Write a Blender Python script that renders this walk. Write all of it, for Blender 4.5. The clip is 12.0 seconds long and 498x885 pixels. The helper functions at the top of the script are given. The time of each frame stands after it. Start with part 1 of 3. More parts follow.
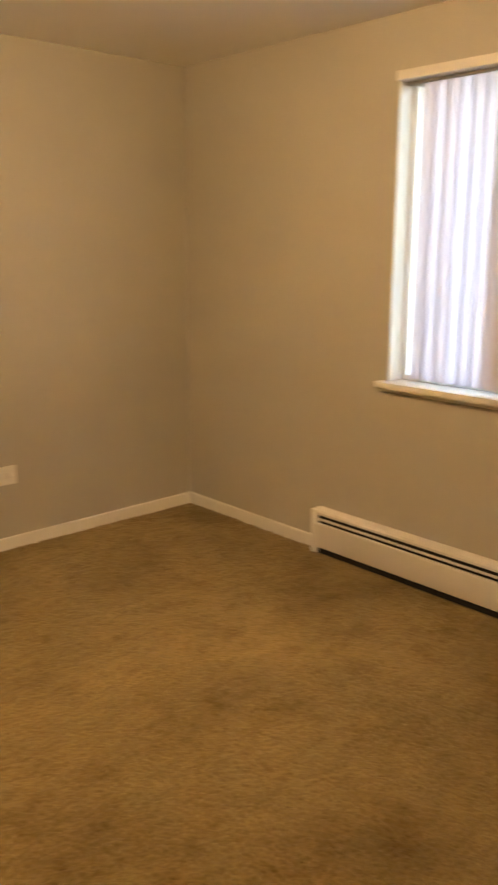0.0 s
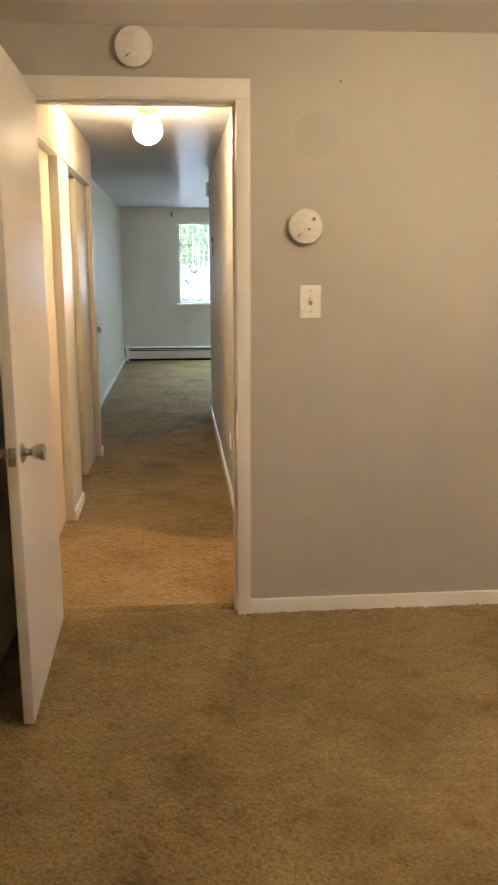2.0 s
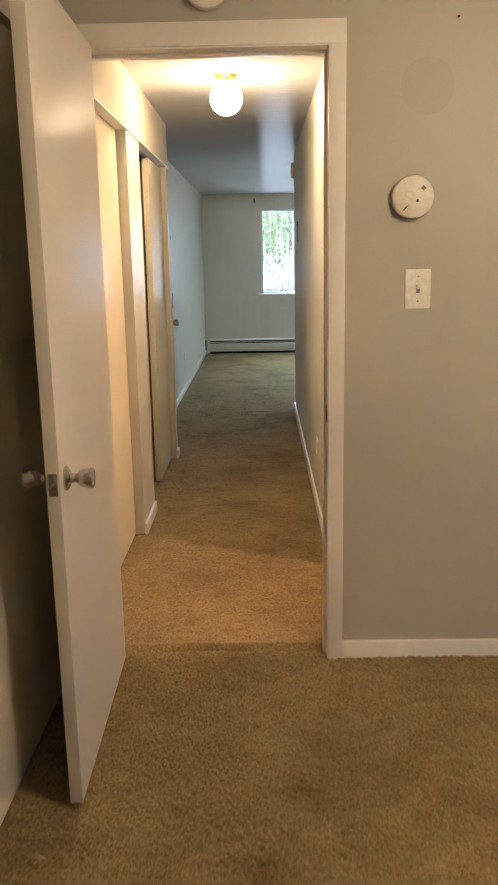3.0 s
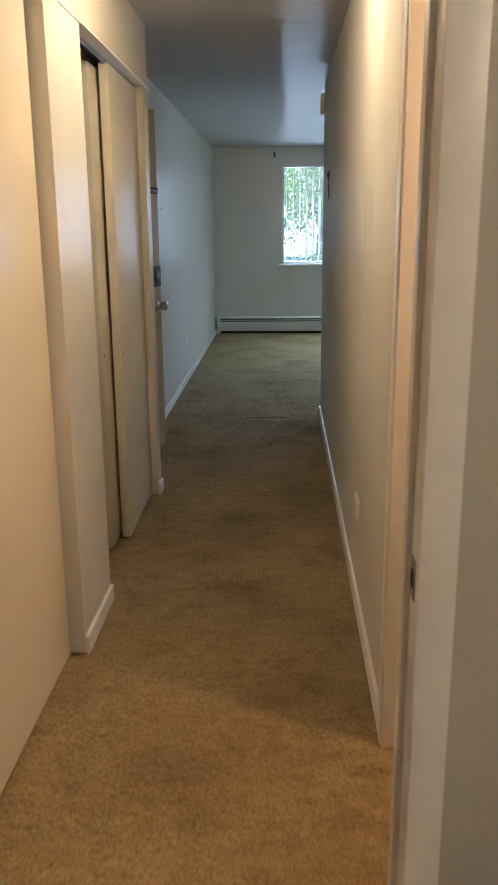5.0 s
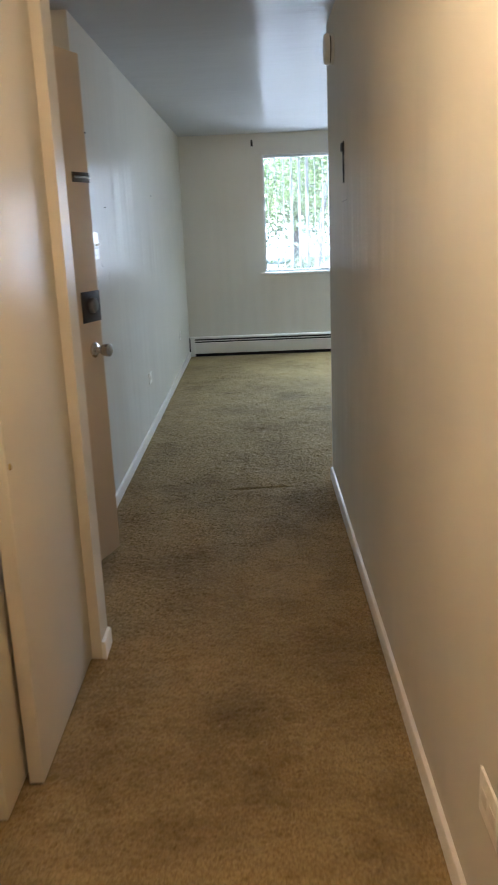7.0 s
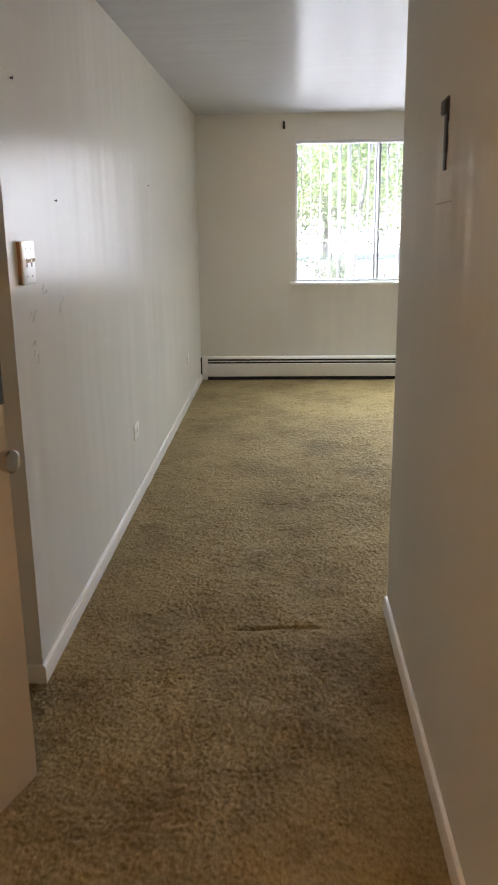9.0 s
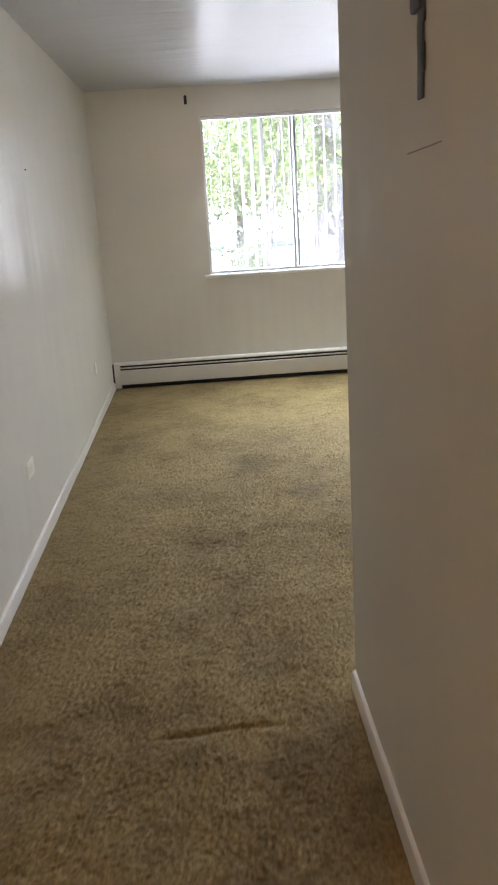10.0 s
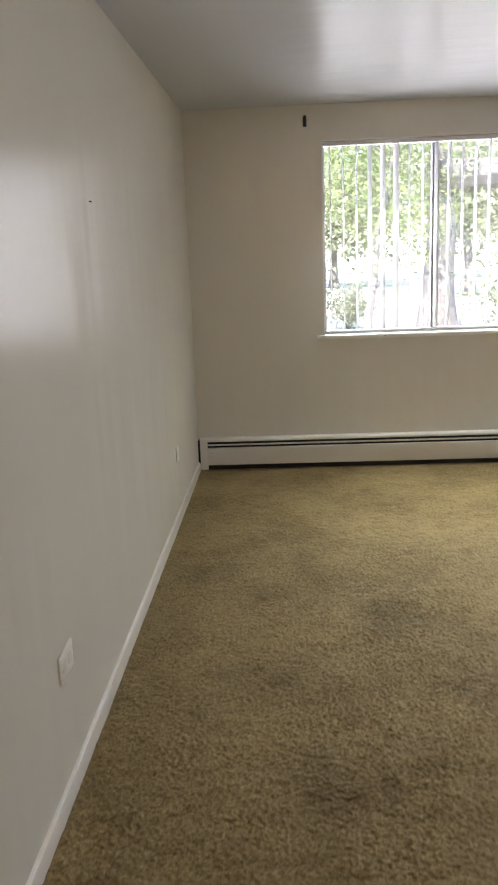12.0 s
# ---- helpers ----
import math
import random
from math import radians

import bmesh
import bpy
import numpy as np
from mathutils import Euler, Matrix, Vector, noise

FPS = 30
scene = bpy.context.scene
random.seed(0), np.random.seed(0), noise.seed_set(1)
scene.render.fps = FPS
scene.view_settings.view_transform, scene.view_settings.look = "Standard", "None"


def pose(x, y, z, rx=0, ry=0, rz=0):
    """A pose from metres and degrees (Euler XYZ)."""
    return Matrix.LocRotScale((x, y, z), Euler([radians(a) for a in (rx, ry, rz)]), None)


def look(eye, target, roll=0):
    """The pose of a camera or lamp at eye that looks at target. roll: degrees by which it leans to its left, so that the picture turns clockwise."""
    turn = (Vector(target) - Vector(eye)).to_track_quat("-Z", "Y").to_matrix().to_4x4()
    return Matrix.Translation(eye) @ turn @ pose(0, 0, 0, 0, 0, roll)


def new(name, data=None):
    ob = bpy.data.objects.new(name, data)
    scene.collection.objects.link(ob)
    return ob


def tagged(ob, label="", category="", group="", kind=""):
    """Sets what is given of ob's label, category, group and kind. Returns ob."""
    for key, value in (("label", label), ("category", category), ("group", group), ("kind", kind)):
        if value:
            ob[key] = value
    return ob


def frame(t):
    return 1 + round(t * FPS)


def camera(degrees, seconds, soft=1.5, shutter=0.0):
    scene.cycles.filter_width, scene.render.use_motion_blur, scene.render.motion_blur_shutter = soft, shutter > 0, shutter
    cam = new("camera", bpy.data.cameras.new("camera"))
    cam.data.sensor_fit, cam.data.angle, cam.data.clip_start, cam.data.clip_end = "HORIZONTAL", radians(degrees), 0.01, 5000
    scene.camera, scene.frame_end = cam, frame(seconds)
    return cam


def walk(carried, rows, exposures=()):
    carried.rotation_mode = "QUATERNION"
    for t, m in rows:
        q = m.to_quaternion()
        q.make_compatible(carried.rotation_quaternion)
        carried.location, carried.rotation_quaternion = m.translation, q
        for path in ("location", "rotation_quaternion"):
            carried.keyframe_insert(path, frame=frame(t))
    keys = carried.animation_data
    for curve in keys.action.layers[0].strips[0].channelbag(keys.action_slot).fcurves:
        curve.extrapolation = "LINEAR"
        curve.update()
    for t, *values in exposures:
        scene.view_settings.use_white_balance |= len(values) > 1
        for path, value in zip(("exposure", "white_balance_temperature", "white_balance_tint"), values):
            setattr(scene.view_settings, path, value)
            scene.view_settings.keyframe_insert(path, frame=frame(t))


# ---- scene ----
cam = camera(33.9, 12.0, soft=1.7, shutter=0.4)
PATH = [
    (0, (-0.152, -3.495, 1.422), (1.161, -2.062, 0.949), 0.1),
    (0.5, (-0.249, -3.448, 1.515), (0.688, -1.751, 1.022), 0.4),
    (0.8, (-0.269, -3.420, 1.479), (0.438, -1.607, 1.019), 0.1),
    (1, (-0.281, -3.405, 1.459), (0.326, -1.551, 1.017), 0.0),
    (1.5, (-0.254, -3.357, 1.439), (0.065, -1.428, 1.018), 0.2),
    (2, (-0.319, -3.229, 1.435), (-0.152, -1.281, 1.012), -0.1),
    (2.5, (-0.361, -3.056, 1.409), (-0.303, -1.105, 0.971), -1.0),
    (3, (-0.309, -2.713, 1.410), (-0.344, -0.763, 0.966), -1.1),
    (3.2, (-0.288, -2.567, 1.426), (-0.348, -0.617, 0.981), -1.0),
    (5, (-0.281, -1.078, 1.382), (-0.363, 0.851, 0.863), -0.5),
    (5.5, (-0.311, -0.645, 1.388), (-0.387, 1.288, 0.881), -1.3),
    (6, (-0.322, -0.198, 1.393), (-0.406, 1.735, 0.891), -0.9),
    (6.5, (-0.366, 0.212, 1.381), (-0.444, 2.146, 0.876), -1.0),
    (7, (-0.377, 0.577, 1.360), (-0.413, 2.511, 0.849), -2.4),
    (7.2, (-0.370, 0.750, 1.343), (-0.379, 2.685, 0.831), -2.8),
    (8.8, (-0.374, 1.944, 1.408), (-0.416, 3.874, 0.888), -1.4),
    (9, (-0.380, 2.112, 1.413), (-0.468, 4.040, 0.888), -0.7),
    (9.5, (-0.386, 2.464, 1.371), (-0.433, 4.383, 0.810), -2.7),
    (10, (-0.363, 2.820, 1.375), (-0.278, 4.741, 0.823), -3.6),
    (10.2, (-0.362, 2.980, 1.390), (-0.306, 4.913, 0.878), -2.2),
    (10.5, (-0.376, 3.156, 1.432), (-0.399, 5.096, 0.947), -1.3),
    (10.7, (-0.402, 3.311, 1.410), (-0.465, 5.253, 0.937), -0.8),
    (11, (-0.436, 3.502, 1.404), (-0.521, 5.443, 0.930), -2.1),
    (11.5, (-0.532, 3.866, 1.417), (-0.594, 5.807, 0.940), -3.1),
    (12, (-0.520, 4.180, 1.438), (-0.625, 6.124, 0.978), -2.3),
]
EXPOSURES = [(0.0, 3.9, 7350, 8), (0.7, 4.35, 5950, 6), (1.5, 4.15, 5350, 5), (3.0, 3.95, 5300, 5), (5.0, 3.48, 4900, 4),
             (6.5, 3.9, 5000, 6), (7.2, 4.1, 5350, 9), (9.0, 4.25, 6150, 16), (10.0, 4.22, 6100, 17), (11.0, 3.97, 6300, 18), (12.0, 3.87, 6550, 18)]
walk(cam, [(t, look(eye, target, roll)) for t, eye, target, roll in PATH], EXPOSURES)

# ---- world and sun ----
world = bpy.data.worlds.new("sky")
scene.world = world
world.use_nodes = True
wn = world.node_tree
sky = wn.nodes.new("ShaderNodeTexSky")
sky.sky_type = 'NISHITA'
sky.sun_disc = False
sky.sun_elevation = radians(55)
sky.sun_rotation = radians(200)
bg = wn.nodes["Background"]
bg.inputs["Strength"].default_value = 0.12
wn.links.new(sky.outputs[0], bg.inputs["Color"])

sun = new("sun", bpy.data.lights.new("sun", 'SUN'))
sun.data.energy = 2.8
sun.data.angle = radians(0.5)
sun.data.color = (1.0, 0.95, 0.87)
sun.matrix_world = look((0, 0, 30), (9, 21, 0))

HALL_LAMP, BED_LAMP, BATH_LAMP = 7.9, 18.0, 22.0
LAMP_COLOUR = (1.0, 0.65, 0.33)

# ---- plan, metres ----
H = 2.285            # ceiling
XW = 2.60            # window wall of the bedroom
XR = 3.40            # right wall of the living room
XL = -1.15           # left wall of the living room
XP = -0.935          # piers and header of the hall closets
YF = 9.54            # far wall
YE = 4.914           # end of the hall's right wall
YB = -4.6            # back of the bedroom
DX0, DX1, DZ = -0.86, -0.086, 2.04   # bedroom doorway
SY0, SY1 = 0.16, 0.885               # side doorway in the hall
WX0, WX1, WZ0, WZ1 = -0.29, 2.48, 0.872, 2.075   # living room window
BY0, BY1, BZ0, BZ1 = -3.05, -1.36, 0.855, 2.05   # bedroom window

# area lamps added at the windows, outside the blinds, to stand in for daylight: green as if falling from
# the tree crowns, white as if thrown up by the sunlit yard, and blue as on the shaded side
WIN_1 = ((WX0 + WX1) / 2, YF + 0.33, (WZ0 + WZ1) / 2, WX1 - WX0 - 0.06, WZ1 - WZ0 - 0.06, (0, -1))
WIN_2 = (XW + 0.33, (BY0 + BY1) / 2, (BZ0 + BZ1) / 2, BY1 - BY0 - 0.06, BZ1 - BZ0 - 0.06, (-1, 0))


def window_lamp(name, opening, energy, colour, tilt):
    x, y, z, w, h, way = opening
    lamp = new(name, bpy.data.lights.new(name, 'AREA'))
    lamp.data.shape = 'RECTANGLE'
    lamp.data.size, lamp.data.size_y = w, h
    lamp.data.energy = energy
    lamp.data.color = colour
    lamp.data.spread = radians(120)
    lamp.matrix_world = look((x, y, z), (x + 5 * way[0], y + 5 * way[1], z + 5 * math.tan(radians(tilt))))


window_lamp("daylight_fill_crowns", WIN_1, 6.4, (0.89, 1.0, 0.93), -60)
window_lamp("daylight_fill_yard", WIN_1, 5.3, (0.92, 0.95, 1.0), 3)
window_lamp("daylight_fill_bedroom", WIN_2, 0.4, (0.60, 0.93, 1.0), -6)


# ---- materials ----
def nodes_of(name):
    m = bpy.data.materials.new(name)
    m.use_nodes = True
    nt = m.node_tree
    return m, nt, nt.nodes["Principled BSDF"]


def noise_node(nt, scale, detail=4, rough=0.55, stretch=None):
    co = nt.nodes.new("ShaderNodeTexCoord")
    n = nt.nodes.new("ShaderNodeTexNoise")
    n.inputs["Scale"].default_value = scale
    n.inputs["Detail"].default_value = detail
    n.inputs["Roughness"].default_value = rough
    if stretch:
        mp = nt.nodes.new("ShaderNodeMapping")
        mp.inputs["Scale"].default_value = stretch
        nt.links.new(co.outputs["Object"], mp.inputs["Vector"])
        nt.links.new(mp.outputs[0], n.inputs["Vector"])
    else:
        nt.links.new(co.outputs["Object"], n.inputs["Vector"])
    return n


def ramp_node(nt, src, stops):
    r = nt.nodes.new("ShaderNodeValToRGB")
    e = r.color_ramp.elements
    while len(e) < len(stops):
        e.new(0.5)
    for el, (p, c) in zip(e, stops):
        el.position = p
        el.color = (*c, 1)
    nt.links.new(src, r.inputs[0])
    return r


def mul_node(nt, a, b, fac=1.0):
    mx = nt.nodes.new("ShaderNodeMix")
    mx.data_type = 'RGBA'
    mx.blend_type = 'MULTIPLY'
    mx.inputs[0].default_value = fac
    nt.links.new(a, mx.inputs[6])
    nt.links.new(b, mx.inputs[7])
    return mx.outputs[2]


def bump_node(nt, height, strength, dist, chain=None):
    b = nt.nodes.new("ShaderNodeBump")
    b.inputs["Strength"].default_value = strength
    b.inputs["Distance"].default_value = dist
    nt.links.new(height, b.inputs["Height"])
    if chain:
        nt.links.new(chain, b.inputs["Normal"])
    return b.outputs[0]


def paint(name, colour, rough=0.45, spread=0.05, grain=160, relief=0.25, dirt=0.06, stretch=None, spec=0.5, wave=0.0, ripple=(4.0, (1, 1, 0.25), 0.02), gloss=None):
    """Painted surface: faint large patches, fine roller grain, uneven sheen."""
    m, nt, p = nodes_of(name)
    big = noise_node(nt, 1.7, 4)
    lo = tuple(c * (1 - spread) for c in colour)
    hi = tuple(min(c * (1 + spread), 0.95) for c in colour)
    col = ramp_node(nt, big.outputs[0], ((0.3, lo), (0.7, hi)))
    spots = noise_node(nt, 14, 8, 0.7)
    d = ramp_node(nt, spots.outputs[0], ((0.28, (1 - dirt * 3,) * 3), (0.42, (1, 1, 1))))
    nt.links.new(mul_node(nt, col.outputs[0], d.outputs[0]), p.inputs["Base Color"])
    sheen = noise_node(nt, 6, 5)
    rr = nt.nodes.new("ShaderNodeMapRange")
    rr.inputs["To Min"].default_value = rough - 0.015
    rr.inputs["To Max"].default_value = rough + 0.015
    nt.links.new(sheen.outputs[0], rr.inputs[0])
    nt.links.new(rr.outputs[0], p.inputs["Roughness"])
    p.inputs["Specular IOR Level"].default_value = spec
    g = noise_node(nt, grain, 3, 0.6, stretch)
    nrm = bump_node(nt, g.outputs[0], relief, 0.0012)
    if wave:
        w = noise_node(nt, ripple[0], 2, stretch=ripple[1])
        nrm = bump_node(nt, w.outputs[0], wave, ripple[2], nrm)
    nt.links.new(nrm, p.inputs["Normal"])
    if gloss:
        coat = nt.nodes.new("ShaderNodeBsdfGlossy")
        coat.inputs["Roughness"].default_value = gloss[1]
        nt.links.new(nrm, coat.inputs["Normal"])
        mx = nt.nodes.new("ShaderNodeMixShader")
        mx.inputs[0].default_value = gloss[0]
        nt.links.new(p.outputs[0], mx.inputs[1])
        nt.links.new(coat.outputs[0], mx.inputs[2])
        nt.links.new(mx.outputs[0], nt.nodes["Material Output"].inputs["Surface"])
    return m


def plain(name, colour, rough=0.5, metal=0.0, relief=0.1, grain=300, spread=0.08):
    m, nt, p = nodes_of(name)
    n = noise_node(nt, 60, 4)
    col = ramp_node(nt, n.outputs[0], ((0.3, tuple(c * (1 - spread) for c in colour)), (0.7, tuple(min(1, c * (1 + spread)) for c in colour))))
    nt.links.new(col.outputs[0], p.inputs["Base Color"])
    p.inputs["Roughness"].default_value = rough
    p.inputs["Metallic"].default_value = metal
    g = noise_node(nt, grain, 3)
    nt.links.new(bump_node(nt, g.outputs[0], relief, 0.0006), p.inputs["Normal"])
    return m


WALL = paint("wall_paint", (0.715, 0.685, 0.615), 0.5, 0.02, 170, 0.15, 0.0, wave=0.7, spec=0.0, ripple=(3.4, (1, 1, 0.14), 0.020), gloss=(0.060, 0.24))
PATCH = paint("patch_paint", (0.457, 0.426, 0.364), 0.45, 0.03, 170, 0.25, 0.03)
# same greige as wall_paint, flatter, and darkened to tame the lamplight on it
WALL_FLAT_DIMMED = paint("wall_paint_flat_dimmed", (0.49, 0.461, 0.398), 0.50, 0.02, 170, 0.25, 0.0, wave=0.03, spec=0.4)
# greyed against window glare, with a trace of blue daylight in the colour
CEIL = paint("ceiling_paint", (0.57, 0.575, 0.59), 0.20, 0.02, 90, 0.35, 0.0, stretch=(0.22, 1, 1), wave=0.8, spec=0.0, ripple=(8.0, (0.30, 1.0, 1.0), 0.008), gloss=(0.034, 0.20))
# flat finish, its tone lifted to brighten the dim bedroom ceiling
BED_CEIL_LIFTED = paint("bedroom_ceiling_lifted", (0.88, 0.86, 0.82), 0.6, 0.02, 120, 0.3, 0.0, spec=0.3)
TRIM = paint("trim_gloss_white", (0.82, 0.795, 0.745), 0.34, 0.03, 90, 0.2, 0.02)
DOOR = paint("door_gloss_white", (0.70, 0.655, 0.585), 0.42, 0.015, 420, 0.30, 0.0, stretch=(1, 1, 0.02), spec=0.0, gloss=(0.045, 0.24))
PANEL = paint("closet_door_cream", (0.68, 0.625, 0.51), 0.35, 0.015, 420, 0.30, 0.0, stretch=(1, 1, 0.02), spec=0.0, gloss=(0.05, 0.26))
ENTRY = paint("entry_door_tan", (0.60, 0.485, 0.34), 0.45, 0.02, 90, 0.2, 0.0, spec=0.0, gloss=(0.03, 0.3))
ENAMEL = paint("heater_enamel", (0.80, 0.78, 0.74), 0.35, 0.02, 120, 0.1, 0.02)
# near-black standing for shade inside slots, holes and gaps; also for dark fittings
DARK = plain("slot_shade_and_dark_parts", (0.015, 0.014, 0.013), 0.8)
PLASTIC = plain("ivory_plastic", (0.88, 0.86, 0.80), 0.35)
ALARM = plain("alarm_plastic", (0.80, 0.77, 0.71), 0.45)
GREY = plain("grey_plastic", (0.22, 0.20, 0.18), 0.5)
CHROME = plain("satin_chrome", (0.58, 0.56, 0.53), 0.24, 1.0)
BRASS = plain("brass", (0.80, 0.60, 0.22), 0.22, 1.0)
BRONZE = plain("dark_bronze", (0.10, 0.075, 0.05), 0.45, 0.7)
GUNMETAL = plain("gunmetal", (0.16, 0.15, 0.145), 0.3, 0.9)
BLACK = plain("black_tape", (0.02, 0.018, 0.017), 0.55, 0.0, 0.6, 120, 0.5)
BROWN = plain("bare_wood_edge", (0.28, 0.16, 0.08), 0.6)
ALU = paint("window_frame_white", (0.70, 0.70, 0.69), 0.38, 0.03, 200, 0.1, 0.06)
RAIL = plain("grey_metal_rail", (0.33, 0.33, 0.33), 0.4, 0.3)
BARK = plain("bark", (0.10, 0.092, 0.085), 0.9, 0.0, 0.9, 40, 0.4)
STUCCO = paint("outer_render", (0.45, 0.42, 0.38), 0.8, 0.05, 60, 0.6, 0.05)


def glowing(name, colour, strength):
    m, nt, p = nodes_of(name)
    p.inputs["Base Color"].default_value = (0.9, 0.88, 0.84, 1)
    p.inputs["Roughness"].default_value = 0.2
    p.inputs["Emission Color"].default_value = (*colour, 1)
    p.inputs["Emission Strength"].default_value = strength
    return m


HALL_GLOBE = glowing("hall_globe_glass", LAMP_COLOUR, HALL_LAMP)
BED_GLOBE = glowing("bedroom_globe_glass", LAMP_COLOUR, BED_LAMP)
BATH_GLOBE = glowing("side_room_globe_glass", (1.0, 0.50, 0.20), BATH_LAMP)


def glass():
    m, nt, p = nodes_of("window_glass")
    out = nt.nodes["Material Output"]
    tr = nt.nodes.new("ShaderNodeBsdfTransparent")
    gl = nt.nodes.new("ShaderNodeBsdfGlossy")
    gl.inputs["Roughness"].default_value = 0.02
    fr = nt.nodes.new("ShaderNodeFresnel")
    fr.inputs["IOR"].default_value = 1.45
    mx = nt.nodes.new("ShaderNodeMixShader")
    nt.links.new(fr.outputs[0], mx.inputs[0])
    nt.links.new(tr.outputs[0], mx.inputs[1])
    nt.links.new(gl.outputs[0], mx.inputs[2])
    nt.links.new(mx.outputs[0], out.inputs["Surface"])
    return m


GLASS = glass()


def slat_material(name, colour, through_share):
    m, nt, p = nodes_of(name)
    out = nt.nodes["Material Output"]
    n = noise_node(nt, 30, 4, stretch=(1, 1, 0.1))
    col = ramp_node(nt, n.outputs[0], ((0.3, tuple(c * 0.93 for c in colour)), (0.7, colour)))
    nt.links.new(col.outputs[0], p.inputs["Base Color"])
    p.inputs["Roughness"].default_value = 0.5
    tl = nt.nodes.new("ShaderNodeBsdfTranslucent")
    nt.links.new(col.outputs[0], tl.inputs["Color"])
    mx = nt.nodes.new("ShaderNodeMixShader")
    mx.inputs[0].default_value = through_share
    nt.links.new(p.outputs[0], mx.inputs[1])
    nt.links.new(tl.outputs[0], mx.inputs[2])
    nt.links.new(mx.outputs[0], out.inputs["Surface"])
    return m


# white vinyl, its backlit greyness put into the colour
SLAT_GREYED = slat_material("vinyl_slat_greyed", (0.55, 0.55, 0.53), 0.25)
# same white vinyl, tinted lilac for the closed blind
SLAT_BED_TINTED = slat_material("vinyl_slat_closed_tinted", (0.70, 0.65, 0.70), 0.15)


def carpet_material():
    m, nt, p = nodes_of("tan_cut_pile_carpet")
    tuft = noise_node(nt, 125, 5, 0.70)
    a = ramp_node(nt, tuft.outputs[0], ((0.30, (0.160, 0.103, 0.040)), (0.52, (0.315, 0.233, 0.104)), (0.74, (0.440, 0.338, 0.165))))
    wear = noise_node(nt, 1.9, 6, 0.62)
    b = ramp_node(nt, wear.outputs[0], ((0.30, (0.60, 0.56, 0.49)), (0.50, (0.95, 0.95, 0.94)), (0.68, (1.14, 1.13, 1.11))))
    lay = noise_node(nt, 17, 4, 0.65, (0.55, 1.5, 1))
    e = ramp_node(nt, lay.outputs[0], ((0.30, (0.82, 0.80, 0.77)), (0.50, (1, 1, 1)), (0.70, (1.10, 1.095, 1.08))))
    soil = noise_node(nt, 5.5, 6, 0.7)
    c = ramp_node(nt, soil.outputs[0], ((0.30, (0.72, 0.66, 0.56)), (0.46, (1, 1, 1))))
    col = mul_node(nt, mul_node(nt, a.outputs[0], b.outputs[0]), mul_node(nt, e.outputs[0], c.outputs[0]))
    # soiled and worn spots: x, y, radius, tone
    co = nt.nodes.new("ShaderNodeTexCoord")
    warp = noise_node(nt, 9, 4, 0.7)
    sway = nt.nodes.new("ShaderNodeVectorMath")
    sway.operation = 'MULTIPLY_ADD'
    nt.links.new(warp.outputs["Color"], sway.inputs[0])
    sway.inputs[1].default_value = (0.26, 0.26, 0)
    nt.links.new(co.outputs["Object"], sway.inputs[2])
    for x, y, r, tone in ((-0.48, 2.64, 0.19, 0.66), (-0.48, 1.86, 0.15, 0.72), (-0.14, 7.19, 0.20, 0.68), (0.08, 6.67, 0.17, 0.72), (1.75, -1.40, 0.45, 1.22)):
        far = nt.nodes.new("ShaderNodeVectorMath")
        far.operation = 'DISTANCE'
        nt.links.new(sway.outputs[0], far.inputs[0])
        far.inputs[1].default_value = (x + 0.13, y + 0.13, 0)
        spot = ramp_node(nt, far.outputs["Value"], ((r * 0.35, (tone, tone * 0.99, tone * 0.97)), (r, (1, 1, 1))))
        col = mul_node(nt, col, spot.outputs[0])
    nt.links.new(col, p.inputs["Base Color"])
    p.inputs["Roughness"].default_value = 0.95
    p.inputs["Specular IOR Level"].default_value = 0.15
    p.inputs["Sheen Weight"].default_value = 0.25
    p.inputs["Sheen Tint"].default_value = (0.84, 0.75, 0.62, 1)
    p.inputs["Sheen Roughness"].default_value = 0.5
    f = noise_node(nt, 420, 3, 0.7)
    nt.links.new(bump_node(nt, f.outputs[0], 0.6, 0.003), p.inputs["Normal"])
    return m


CARPET = carpet_material()


def ground_material():
    m, nt, p = nodes_of("yard_ground")
    n = noise_node(nt, 0.35, 6, 0.6)
    a = ramp_node(nt, n.outputs[0], ((0.36, (0.10, 0.13, 0.05)), (0.46, (0.30, 0.28, 0.24)), (0.7, (0.46, 0.44, 0.40))))
    f = noise_node(nt, 12, 5, 0.7)
    b = ramp_node(nt, f.outputs[0], ((0.3, (0.6, 0.6, 0.6)), (0.6, (1, 1, 1))))
    nt.links.new(mul_node(nt, a.outputs[0], b.outputs[0]), p.inputs["Base Color"])
    p.inputs["Roughness"].default_value = 0.95
    nt.links.new(bump_node(nt, f.outputs[0], 0.6, 0.05), p.inputs["Normal"])
    return m


GROUND = ground_material()


def leaf_material(name, dark, light):
    m, nt, p = nodes_of(name)
    out = nt.nodes["Material Output"]
    geo = nt.nodes.new("ShaderNodeNewGeometry")
    col = ramp_node(nt, geo.outputs["Random Per Island"], ((0.0, dark), (1.0, light)))
    nt.links.new(col.outputs[0], p.inputs["Base Color"])
    p.inputs["Roughness"].default_value = 0.5
    tl = nt.nodes.new("ShaderNodeBsdfTranslucent")
    nt.links.new(col.outputs[0], tl.inputs["Color"])
    mx = nt.nodes.new("ShaderNodeMixShader")
    mx.inputs[0].default_value = 0.45
    nt.links.new(p.outputs[0], mx.inputs[1])
    nt.links.new(tl.outputs[0], mx.inputs[2])
    nt.links.new(mx.outputs[0], out.inputs["Surface"])
    return m


